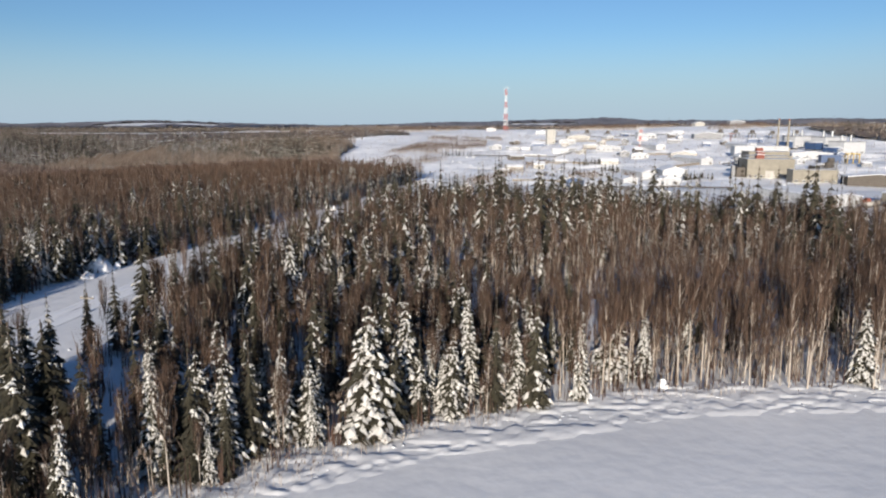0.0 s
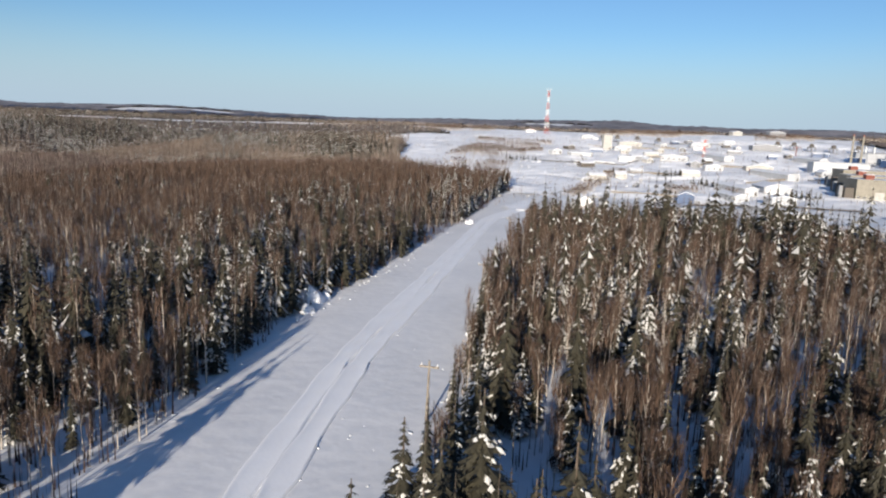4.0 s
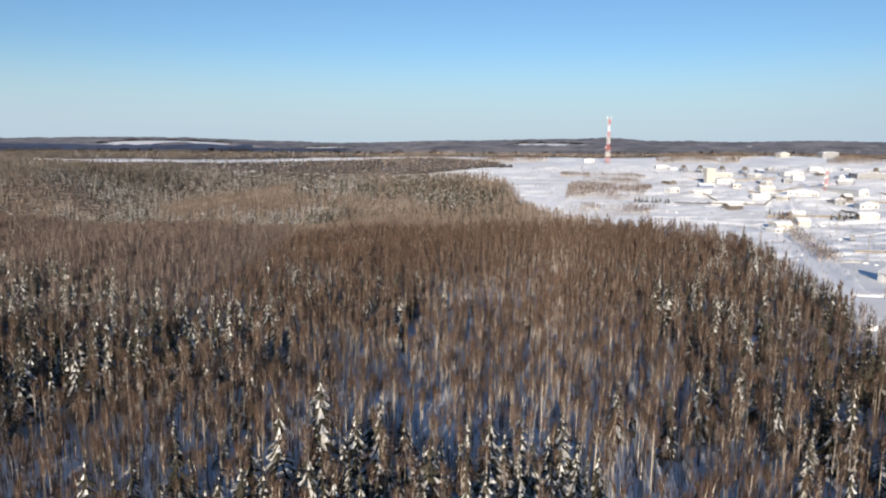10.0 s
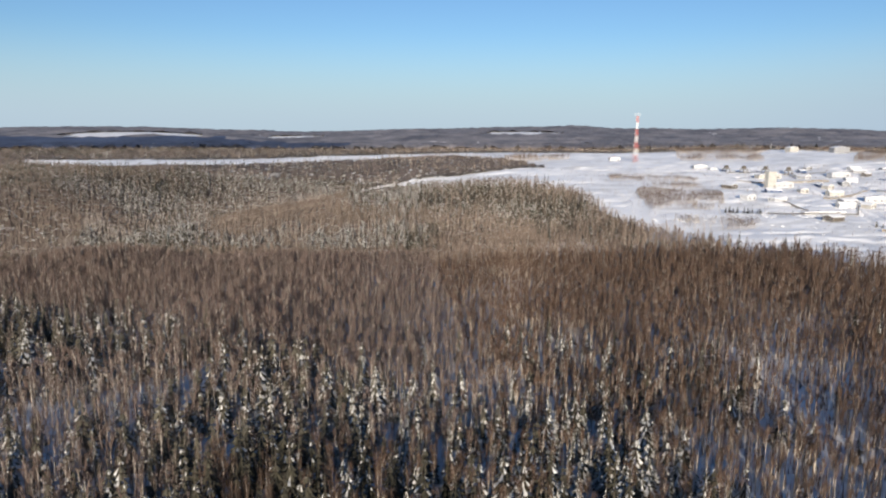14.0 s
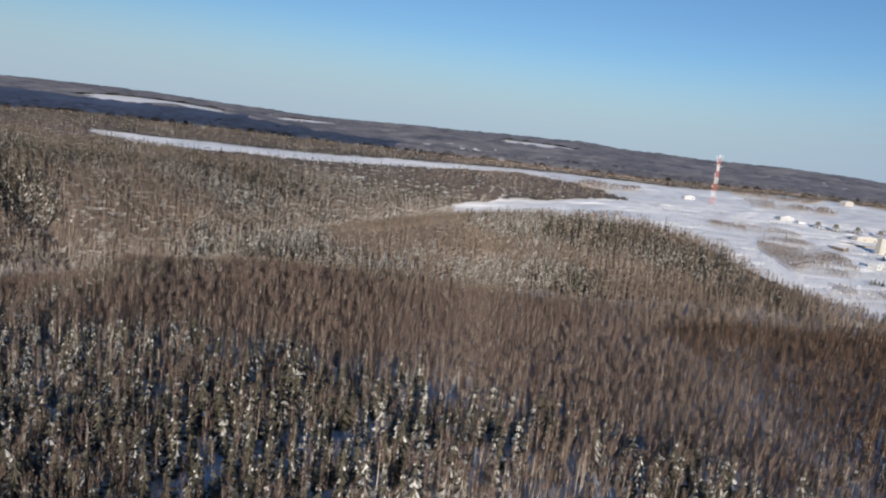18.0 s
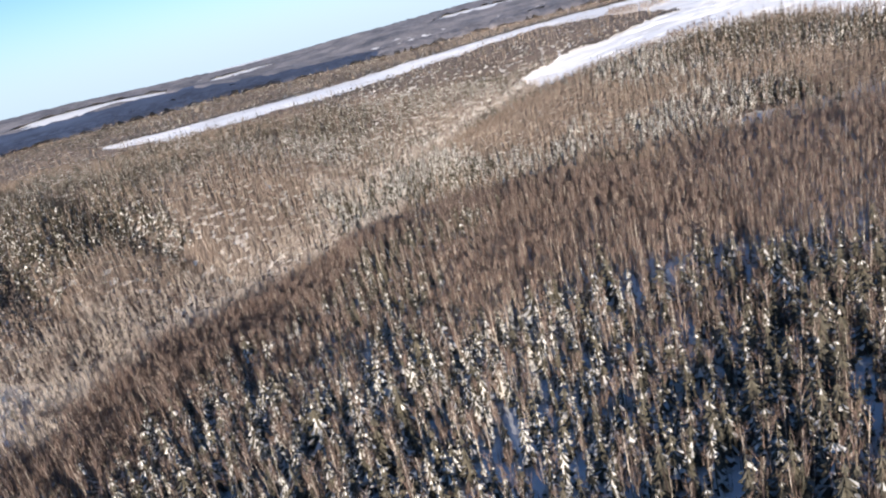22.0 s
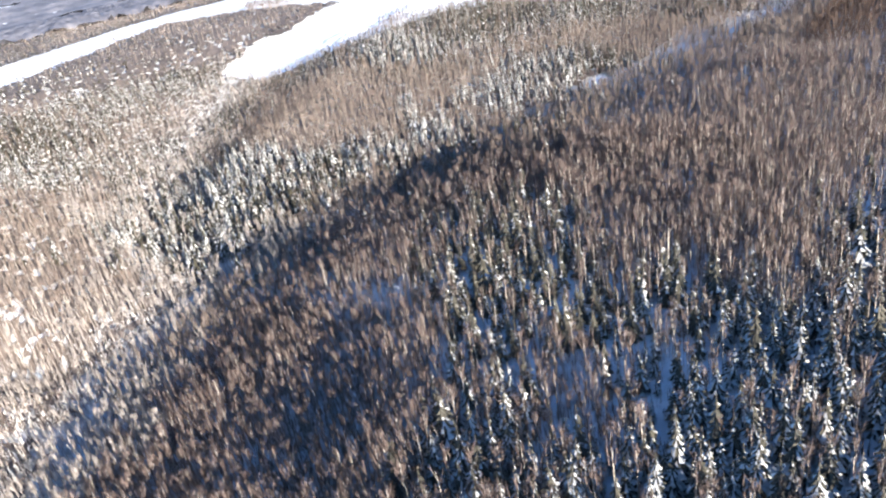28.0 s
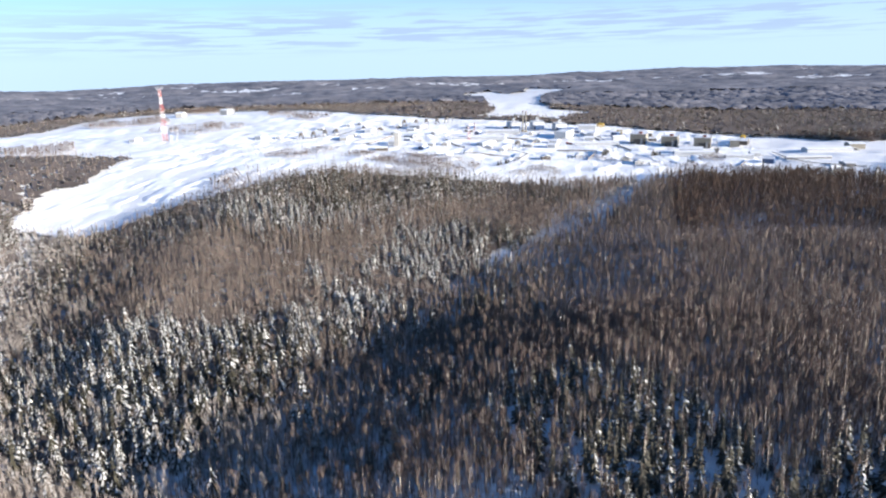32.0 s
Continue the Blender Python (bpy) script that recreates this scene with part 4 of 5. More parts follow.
def building(name, label, x, y, turn, wx, wy, h, wall, roof="flat", rise=0.0, windows=0, win=(1.2, 1.4), floors=1, door=True, eave=0.35, snow=0.35, fascia=None,
             category="building", group=""):
    top = base(name, x, y, turn, label, category, group, lift=-0.35)
    h = h + 0.35
    if roof == "flat":
        part("wall", boxes((-wx / 2, wx / 2, -wy / 2, wy / 2, 0, h)), wall, top)
        part("parapet", boxes((-wx / 2 - 0.12, wx / 2 + 0.12, -wy / 2 - 0.12, -wy / 2 + 0.25, h - 0.5, h + 0.3), (-wx / 2 - 0.12, wx / 2 + 0.12, wy / 2 - 0.25, wy / 2 + 0.12, h - 0.5, h + 0.3),
                              (-wx / 2 - 0.12, -wx / 2 + 0.25, -wy / 2 + 0.25, wy / 2 - 0.25, h - 0.5, h + 0.3), (wx / 2 - 0.25, wx / 2 + 0.12, -wy / 2 + 0.25, wy / 2 - 0.25, h - 0.5, h + 0.3)), fascia or wall, top)
        part("roof", boxes((-wx / 2 + 0.25, wx / 2 - 0.25, -wy / 2 + 0.25, wy / 2 - 0.25, h + 0.01, h + 0.2)), ROOF_SNOW, top, "flat roof under smooth snow")
    else:
        part("wall", prism([(-wx / 2, 0), (wx / 2, 0), (wx / 2, h), (0, h + rise), (-wx / 2, h)], -wy / 2, wy / 2), wall, top)
        ox, s = wx / 2 + eave, rise / (wx / 2)
        roof_ob = part("roof", prism([(-ox, h - s * eave + 0.02), (0, h + rise + 0.02), (ox, h - s * eave + 0.02), (ox, h - s * eave + 0.16), (0, h + rise + 0.16), (-ox, h - s * eave + 0.16)], -wy / 2 - eave, wy / 2 + eave), fascia or GREY_WALL, top)
        part("snow", prism([(-ox + 0.1, h - s * eave + 0.17), (0, h + rise + 0.17), (ox - 0.1, h - s * eave + 0.17), (ox - 0.2, h - s * eave + 0.17 + snow), (0, h + rise + 0.12 + snow), (-ox + 0.2, h - s * eave + 0.17 + snow)],
                           -wy / 2 - eave + 0.1, wy / 2 + eave - 0.1), ROOF_SNOW, roof_ob, "thick snow on the roof")
    for f in range(floors):
        if windows:
            window_row(top, wx, wy, 1.3 + f * (h - 1.2) / floors, windows, *win)
    if door:
        d = part("door", boxes((-0.6 + wx * 0.32, 0.6 + wx * 0.32, -wy / 2 - 0.07, -wy / 2 + 0.05, 0.3, 2.5)), DARK_WALL, top)
        part("handle", boxes((0.4 + wx * 0.32, 0.5 + wx * 0.32, -wy / 2 - 0.13, -wy / 2 - 0.07, 1.3, 1.4)), GALV, d)
    return top


# ---------------------------------------------------------------- the red and white mast
def lattice_mast(x, y, high, wide, slim, bands, label):
    top = base("lattice_mast", x, y, 12, label, "mast")
    part("footing", boxes((-wide * 0.7, wide * 0.7, -wide * 0.7, wide * 0.7, -0.5, 0.5)), PANEL, top)
    for k in range(bands):
        z0, z1 = high * k / bands, high * (k + 1) / bands
        bm = bmesh.new()
        def half(z):
            return (wide + (slim - wide) * min(1, z / (high * 0.8))) / 2
        steps = 3
        for q in range(steps):
            za, zb = z0 + (z1 - z0) * q / steps, z0 + (z1 - z0) * (q + 1) / steps
            a, b = half(za), half(zb)
            for sx, sy in ((1, 1), (1, -1), (-1, -1), (-1, 1)):
                tube(bm, (sx * a, sy * a, za), (sx * b, sy * b, zb), 0.15, sides=5)
                nx, ny = (sy, -sx)
                tube(bm, (sx * a, sy * a, za), (nx * b, ny * b, zb), 0.075, sides=4)
                tube(bm, (nx * a, ny * a, za), (sx * b, sy * b, zb), 0.075, sides=4)
                tube(bm, (sx * b, sy * b, zb), (nx * b, ny * b, zb), 0.075, sides=4)
        part("section", bm, RED_PAINT if k % 2 == 0 else WHITE_PAINT, top, "red lattice section" if k % 2 == 0 else "white lattice section")
    for z in (high * 0.36, high * 0.62, high * 0.9):
        w = slim / 2 + (2.2 if z < high * 0.5 else 1.2)
        deck = part("platform", boxes((-w, w, -w, w, z, z + 0.25), (-w, w, -w, -w + 0.08, z + 1.0, z + 1.1), (-w, w, w - 0.08, w, z + 1.0, z + 1.1)), RED_PAINT, top)
        bm = bmesh.new()
        tube(bm, (-w - 0.2, 0, z + 0.6), (-w - 0.7, 0, z + 0.6), 0.9, 0.9, 12)
        part("dish_antenna", bm, WHITE_PAINT, deck)
    bm = bmesh.new()
    tube(bm, (0, 0, high), (0, 0, high + 4), 0.12, 0.05, 6)
    part("antenna", bm, GALV, top)
    for k in range(4):
        a = math.pi / 4 + k * math.pi / 2
        bm = bmesh.new()
        tube(bm, (slim * 0.4 * math.cos(a), slim * 0.4 * math.sin(a), high - 3), (3.4 * math.cos(a), 3.4 * math.sin(a), high + 0.8), 0.13, 0.08, 5)
        tube(bm, (3.4 * math.cos(a), 3.4 * math.sin(a), high - 0.6), (3.4 * math.cos(a), 3.4 * math.sin(a), high + 3.4), 0.16, 0.16, 5)
        part("aerial", bm, WHITE_PAINT, top, "upright aerial on an outrigger arm")
    return top


lattice_mast(80.0, 1068, 61, 5.4, 2.1, 7, "tall lattice radio mast in red and white bands")

# ---------------------------------------------------------------- works, sheds and houses
for k, (bx, by) in enumerate([(193, 443), (208, 478), (222, 513)]):
    hall = building("works_hall", "tall tan concrete-panel hall with rusty vents on its roof", bx, by, -6, 27, 18, 11.5, PANEL, windows=8, win=(1.6, 1.0), category="building", group="tan works halls")
    vent = part("roof_vent", boxes((-7, -2.5, -4, 0, 12.05, 14.6)), RUST, hall, "rusty red box vent")
    part("cap", boxes((-7.2, -2.3, -4.2, 0.2, 14.61, 14.85)), ROOF_SNOW, vent)
    part("gate", boxes((-3, 2, -9.12, -8.95, 0.3, 5.0)), CREAM, hall)
    part("lean_to", boxes((-19.5, -14.6, -9, 4, 0, 7.0)), DARK_WALL, hall, "dark brown lean-to")
    part("duct", boxes((-21.5, -19.6, -6, -4, 0, 8)), GREY_WALL, hall)
building("works_annex", "low tan panel annex with snow on its flat roof", 204, 408, -6, 24, 10, 7.5, PANEL, windows=6, win=(1.4, 1.0))
building("tower_house", "tall narrow cream tower house standing alone", 107, 779, 8, 9.0, 5.5, 15, CREAM, windows=2, win=(0.9, 0.9), floors=3)
building("factory_hall", "long white factory hall with a row of windows", 257, 606, -8, 42, 15, 9.5, WHITE_WALL, windows=10, win=(2.0, 1.4))
for cx, cy in ((297, 662), (309, 668)):
    top = base("chimney_stack", cx, cy, 0, "tall slim pale steel chimney on a concrete base", "chimney", "pair of chimneys")
    bm = bmesh.new()
    tube(bm, (0, 0, 2), (0, 0, 27), 1.0, 0.7, 14)
    part("shaft", bm, PANEL, top)
    part("plinth", boxes((-2, 2, -2, 2, -0.5, 2)), PANEL, top)
    bm = bmesh.new()
    tube(bm, (0, 0, 27.01), (0, 0, 28.2), 0.85, 0.85, 14)
    part("rim", bm, RUST, top)
top = building("blue_store", "blue sheet-steel store with a snowy roof", 284, 544, -10, 14, 7, 6, BLUE_STEEL, door=True)
top = base("yellow_gantry", 298, 539, -10, "bright yellow steel gantry frame beside the blue store", "gantry")
for k in range(3):
    part("portal", boxes((-4.5 + k * 4, -3.9 + k * 4, -3, -2.4, -0.3, 7.2), (-4.5 + k * 4, -3.9 + k * 4, 2.4, 3, -0.3, 7.2), (-4.5 + k * 4, -3.9 + k * 4, -2.4, 2.4, 6.6, 7.2)), YELLOW, top)
part("beam", boxes((-4.5, 4.1, -3, -2.4, 7.21, 7.7)), YELLOW, top)
part("beam", boxes((-4.5, 4.1, 2.4, 3, 7.21, 7.7)), YELLOW, top)
part("skip", boxes((-4, 3.6, -2.2, 2.2, 0, 3.5)), BLUE_STEEL, top)

SHEDS = [  # x, y, turn, wx, wy, h, rise, wall, eave colour, windows
    (7, 347, 8, 7, 8.5, 3.2, 2.0, WHITE_PAINT, GREY_WALL, 0), (140, 458, -5, 15, 24, 5.0, 2.2, WHITE_WALL, GREY_WALL, 3),
    (119, 398, 4, 13, 9, 3.2, 1.2, WHITE_WALL, WHITE_WALL, 2), (68, 391, -20, 8, 10, 4.5, 1.8, BLUE_STEEL, BLUE_STEEL, 0),
    (46, 329, 10, 14, 9, 3.0, 0.9, GREY_WALL, BLUE_STEEL, 3), (232, 396, -12, 30, 12, 4.6, 1.4, DARK_WALL, DARK_WALL, 0),
    (283, 572, -8, 30, 10, 4.0, 1.4, WHITE_WALL, GREY_WALL, 4), (150, 684, -28, 24, 9, 4.0, 1.6, WHITE_WALL, BLUE_STEEL, 5),
    (158, 608, -5, 14, 9, 3.6, 1.6, WHITE_WALL, GREY_WALL, 3), (195, 610, -5, 21, 9, 3.6, 1.6, CREAM, GREY_WALL, 4),
    (284, 809, -5, 30, 14, 6.0, 2.0, GREY_WALL, GREY_WALL, 4), (191, 703, 5, 9, 66, 3.8, 1.4, WHITE_WALL, BLUE_STEEL, 0),
    (275, 690, 5, 9, 44, 3.8, 1.4, WHITE_WALL, BLUE_STEEL, 0), (368, 586, 0, 16, 24, 6.0, 1.5, WHITE_WALL, GREY_WALL, 3),
    (186, 560, 8, 9, 50, 4.0, 1.2, WHITE_WALL, GREY_WALL, 0), (118, 456, 5, 8, 40, 3.6, 1.2, WHITE_WALL, GREY_WALL, 0),
    (100, 414, 2, 8, 26, 3.4, 1.2, WHITE_WALL, GREY_WALL, 0), (160, 322, 12, 16, 46, 3.4, 1.4, WHITE_WALL, BLUE_STEEL, 0),
    (95, 352, 10, 6, 42, 2.2, 0.7, GREY_WALL, GREY_WALL, 0), (186, 290, 8, 14, 16, 5.5, 1.4, PANEL, GREY_WALL, 2),
    (66, 632, 4, 34, 5, 1.8, 0.5, WHITE_WALL, WHITE_WALL, 0), (43, 700, 20, 10, 8, 3.2, 1.6, WHITE_WALL, GREY_WALL, 2),
    (126, 790, 0, 18, 8, 3.6, 1.4, WHITE_WALL, GREY_WALL, 3), (150, 860, 4, 26, 9, 4.2, 1.4, CREAM, GREY_WALL, 4),
    (230, 860, 4, 22, 9, 4.2, 1.4, WHITE_WALL, BLUE_STEEL, 4), (120, 960, -6, 16, 9, 3.8, 1.5, WHITE_WALL, GREY_WALL, 3),
    (480, 1232, 0, 26, 14, 9.0, 2.0, GREY_WALL, GREY_WALL, 4), (440, 1300, 10, 18, 12, 7.0, 2.0, CREAM, GREY_WALL, 3), (60, 1095, 0, 14, 8, 4.0, 1.2, WHITE_WALL, RED_PAINT, 2)]
COLOUR = {"white_siding": "white", "white_paint": "bright white", "blue_sheet_steel": "blue steel", "dark_boards": "dark timber", "cream_paint": "cream", "grey_siding": "grey", "concrete_panel": "tan panel", "red_paint": "red"}
for sx, sy, turn, wx, wy, h, rise, wall, edge, wins in SHEDS:
    size = "long" if max(wx, wy) > 22 else "small"
    kind = "barn" if min(wx, wy) > 11 else "shed" if not wins else "house"
    building(kind, f"{size} {COLOUR[wall.name]} {kind} with a {COLOUR[edge.name]} eave under deep snow", sx, sy, turn, wx, wy, h, wall, "gable", rise, wins, fascia=edge, group="sheds and houses of the settlement")

# small huts and cabins among the yards
rng = np.random.default_rng(23)
spots = []
taken = [(b[0], b[1], max(b[3], b[4]) * 0.6) for b in SHEDS] + [(190, 441, 26), (206, 478, 26), (221, 515, 26), (206, 404, 18), (257, 606, 28), (101, 772, 10), (80, 1068, 14), (284, 544, 14), (299, 539, 12), (302, 665, 16)]
while len(spots) < 46:
    hx, hy = rng.uniform(25, 330), rng.uniform(470, 940)
    if hx < 25 + (hy - 470) * 0.12 or any(math.hypot(hx - a, hy - b) < c + 9 for a, b, c in taken):
        continue
    spots.append((hx, hy))
    taken.append((hx, hy, 7))
for k, (hx, hy) in enumerate(spots):
    wall = (WHITE_WALL, CREAM, GREY_WALL, WHITE_WALL, DARK_WALL, BLUE_STEEL)[int(rng.integers(0, 6))]
    wx, wy, h = rng.uniform(5, 9), rng.uniform(6, 15), rng.uniform(2.4, 3.6)
    building("cabin", f"small {COLOUR[wall.name]} cabin half buried in snow", hx, hy, rng.uniform(-20, 20) + 90 * int(rng.integers(0, 2)), wx, wy, h, wall, "gable", rng.uniform(0.8, 1.8), 2, fascia=wall, group="cabins of the settlement")

# compressor houses and their coolers
for k, (bx, by) in enumerate([(326, 684), (338, 653), (338, 622)]):
    hall = building("compressor_house", "pale blue-white steel compressor house with roof stacks", bx, by, 20, 24, 16, 10.5, WHITE_WALL, windows=4, win=(1.6, 1.0), fascia=GREY_WALL, group="compressor houses")
    for j in range(2):
        bm = bmesh.new()
        tube(bm, (-6 + j * 10, 0, 11), (-6 + j * 10, 0, 16), 1.1, 1.1, 12)
        part("exhaust_pipe", bm, GALV, hall)
    part("annex", boxes((-20, -12.1, -6, 6, 0, 6)), BLUE_STEEL, hall)
    part("annex_roof", boxes((-20.2, -12.1, -6.2, 6.2, 6.01, 6.35)), ROOF_SNOW, hall)


def cooler(x, y):
    top = base("air_cooler", x, y, 20, "dark steel air cooler on legs with a flared hood", "cooler", "row of air coolers")
    for lx in (-2.6, 2.6):
        for ly in (-2.6, 2.6):
            part("leg", boxes((lx - 0.25, lx + 0.25, ly - 0.25, ly + 0.25, -0.5, 4)), DARK_WALL, top)
    part("bundle", boxes((-3.2, 3.2, -3.2, 3.2, 4.01, 5.4)), GREY_WALL, top)
    bm = bmesh.new()
    tube(bm, (0, 0, 5.41), (0, 0, 7.2), 3.0, 2.0, 10)
    hood = part("hood", bm, DARK_WALL, top)
    bm = bmesh.new()
    tube(bm, (0, 0, 7.21), (0, 0, 8.6), 2.3, 2.3, 12)
    part("fan_ring", bm, DARK_WALL, hood)
    part("plinth", boxes((-3.4, 3.4, -3.4, 3.4, -0.6, 0.2)), PANEL, top)


for cx, cy in [(310, 839), (322, 825), (336, 814), (354, 803), (376, 795), (129, 911), (145, 902), (168, 897), (192, 892), (262, 500), (246, 470), (232, 445)]:
    cooler(cx, cy)


def manifold(x, y, turn):
    top = base("pipe_manifold", x, y, turn, "row of bright yellow gas pipes bent over a rack", "pipes", "yellow pipe racks")
    for k in range(7):
        bm = bmesh.new()
        px = -9 + 3 * k
        tube(bm, (px, -2, -0.3), (px, -2, 5), 0.45, 0.45, 8)
        tube(bm, (px, -2, 5), (px, 2, 6), 0.45, 0.45, 8)
        tube(bm, (px, 2, 6), (px, 2, -0.3), 0.45, 0.45, 8)
        part("pipe", bm, YELLOW, top)
    part("rack", boxes((-10.5, 10.5, -2.6, -2.5, 2.5, 2.9), (-10.5, 10.5, 2.5, 2.6, 2.5, 2.9)), GALV, top)


manifold(400, 570, -20)
manifold(268, 392, -10)
top = base("orange_crane", 280, 729, 0, "slim orange yard crane with a short boom", "crane")
bm = bmesh.new(); tube(bm, (0, 0, -0.4), (0, 0, 11), 0.5, 0.4, 6); part("column", bm, RUST, top)
bm = bmesh.new(); tube(bm, (-3, 0, 10.6), (5, 0, 11.2), 0.35, 0.25, 6); part("boom", bm, RUST, top)
bm = bmesh.new(); tube(bm, (4.6, 0, 10.9), (4.6, 0, 7), 0.06, 0.06, 5); part("hoist_rope", bm, GALV, top)
lattice_mast(186, 714, 17, 1.6, 1.0, 5, "small red and white lattice mast among the sheds")


# ---------------------------------------------------------------- poles and lines
def utility_pole(x, y, high, turn=0.0, lean=0.0, arms=1, material=TIMBER, group="utility poles"):
    top = base("utility_pole", x, y, turn, "weathered timber power pole with a crossarm" if material is TIMBER else "slim galvanised lamp pole in the yard", "pole", group)
    bm = bmesh.new()
    tube(bm, (0, 0, -0.6), (lean, 0, high), 0.17, 0.12, 8)
    part("pole", bm, material, top)
    for k in range(arms):
        arm = part("crossarm", boxes((lean - 1.2, lean + 1.2, -0.08, 0.08, high - 0.9 - k, high - 0.7 - k)), material, top)
        for ix in (-1.0, 0.0, 1.0):
            bm = bmesh.new()
            tube(bm, (lean + ix, 0.12, high - 0.7 - k), (lean + ix, 0.12, high - 0.4 - k), 0.07, 0.05, 6)
            part("insulator", bm, WHITE_PAINT, arm)
    return top


LINE = [(-63, 40), (-54, 105), (-45, 168), (-34, 241), (-14, 320), (31, 402), (72, 498), (110, 590)]
for k, (px, py) in enumerate(LINE):
    utility_pole(px, py, 8.0 if k < 5 else 12.0, -14, 0.15)
for px, py in [(142, 432), (164, 477), (199, 395), (213, 392), (232, 425), (190, 372), (120, 640), (150, 735), (90, 860), (215, 760), (250, 560), (175, 640), (60, 720), (130, 700), (200, 840)]:
    utility_pole(px, py, 13.0, 30, 0.0, 1, GALV, "lamp poles of the yards")
for off in (-1.0, 0.0, 1.0):
    for (ax, ay), (bx, by) in zip(LINE[4:], LINE[5:]):
        curve = bpy.data.curves.new("power_cable", "CURVE")
        curve.dimensions, curve.bevel_depth, curve.bevel_resolution = "3D", 0.03, 1
        sp = curve.splines.new("POLY")
        sp.points.add(8)
        za, zb = float(ground(ax, ay)) + (8 if (ax, ay) == LINE[4] else 12) - 0.35, float(ground(bx, by)) + 12 - 0.35
        for k in range(9):
            f = k / 8
            sp.points[k].co = (ax + (bx - ax) * f + off * 0.97, ay + (by - ay) * f + off * 0.24, za + (zb - za) * f - 2.0 * 4 * f * (1 - f), 1)
        curve.materials.append(DARK_WALL)
        tagged(new("power_cable", curve), "thin dark sagging power cable between poles", "cable", "power cables")


# ---------------------------------------------------------------- tracks, roads, pipes, banks
def ribbon(name, line, width, lift, material, rim=0.0, label="", category="road"):
    """A strip laid along a bent line on the ground, with raised rims."""
    pts = []
    for (ax, ay), (bx, by) in zip(line, line[1:]):
        n = max(2, int(math.hypot(bx - ax, by - ay) / 2.5))
        pts += [(ax + (bx - ax) * k / n, ay + (by - ay) * k / n) for k in range(n)]
    pts = np.array(pts + [line[-1]])
    for _ in range(12):
        pts[1:-1] = (pts[:-2] + 2 * pts[1:-1] + pts[2:]) / 4
    d = np.gradient(pts, axis=0)
    d /= np.linalg.norm(d, axis=1)[:, None]
    side = np.stack([-d[:, 1], d[:, 0]], -1)
    wob = 1 + 0.5 * (value_noise(pts[:, 0], pts[:, 1], 7, 30)[:, None] - 0.5) + 0.3 * (value_noise(pts[:, 0], pts[:, 1], 2.6, 32)[:, None] - 0.5)
    cols = [(-0.5 - rim * 0.6, -0.25, 0), (-0.5 - rim * 0.2, rim, 1), (-0.42, 0, 0), (0, 0.02, 0), (0.42, 0, 0), (0.5 + rim * 0.2, rim, 1), (0.5 + rim * 0.6, -0.25, 0)]
    V = []
    for u, dz, edge in cols:
        p = pts + side * u * width * wob
        z = ground(p[:, 0], p[:, 1]) + lift + dz * (0.7 + 0.6 * value_noise(p[:, 0], p[:, 1], 3, 31) if edge else 1)
        V.append(np.column_stack([p, z]))
    V = np.stack(V, 1)
    n, m = V.shape[:2]
    i = (np.arange(n - 1)[:, None] * m + np.arange(m - 1)).ravel()
    T = np.concatenate([np.stack([i, i + m, i + m + 1], -1), np.stack([i, i + m + 1, i + 1], -1)])[:, ::-1]
    return tagged(new(name, arrays_mesh(name, V.reshape(-1, 3), T, [material])), label, category, kind="structure")


for off in (-1.55, 1.55):
    ribbon("track", [(-80 + off, -60), (-74 + off, 30), (-69.5 + off, 90), (-66 + off, 128), (-59 + off, 167), (-49 + off, 225), (-38 + off, 290), (-24 + off, 325)], 2.5, 0.10, PACKED, 0.16,
           "bright packed-snow vehicle rut along the cutline", "track")
ROADS = [[(-24, 325), (13, 418), (40, 480), (76, 565), (112, 645), (135, 730), (160, 820)],
         [(-24, 325), (-10, 322), (8, 315), (26, 306)],
         [(-84, 590), (-78, 627), (-52, 690), (-12, 790), (6, 871), (40, 980), (70, 1050)],
         [(112, 645), (200, 650), (300, 700), (360, 760)],
         [(40, 480), (110, 500), (200, 560), (250, 580), (330, 600)],
         [(70, 1050), (180, 1130), (330, 1230), (470, 1260)]]
ribbon("road", ROADS[0], 9, 0.15, PACKED, 0.7, "packed snow road into the settlement with ploughed banks", "road")
ribbon("road", ROADS[1], 4, 0.14, PACKED, 0.4, "short packed snow side road", "road")
ribbon("road", ROADS[2], 11, 0.15, PACKED, 0.8, "packed snow road bending up to the mast", "road")
ribbon("road", ROADS[3], 8, 0.15, PACKED, 0.3, "packed snow yard road", "road")
ribbon("road", ROADS[4], 8, 0.15, PACKED, 0.3, "packed snow yard road", "road")
ribbon("road", ROADS[5], 8, 0.15, PACKED, 0.3, "packed snow road over the rise", "road")

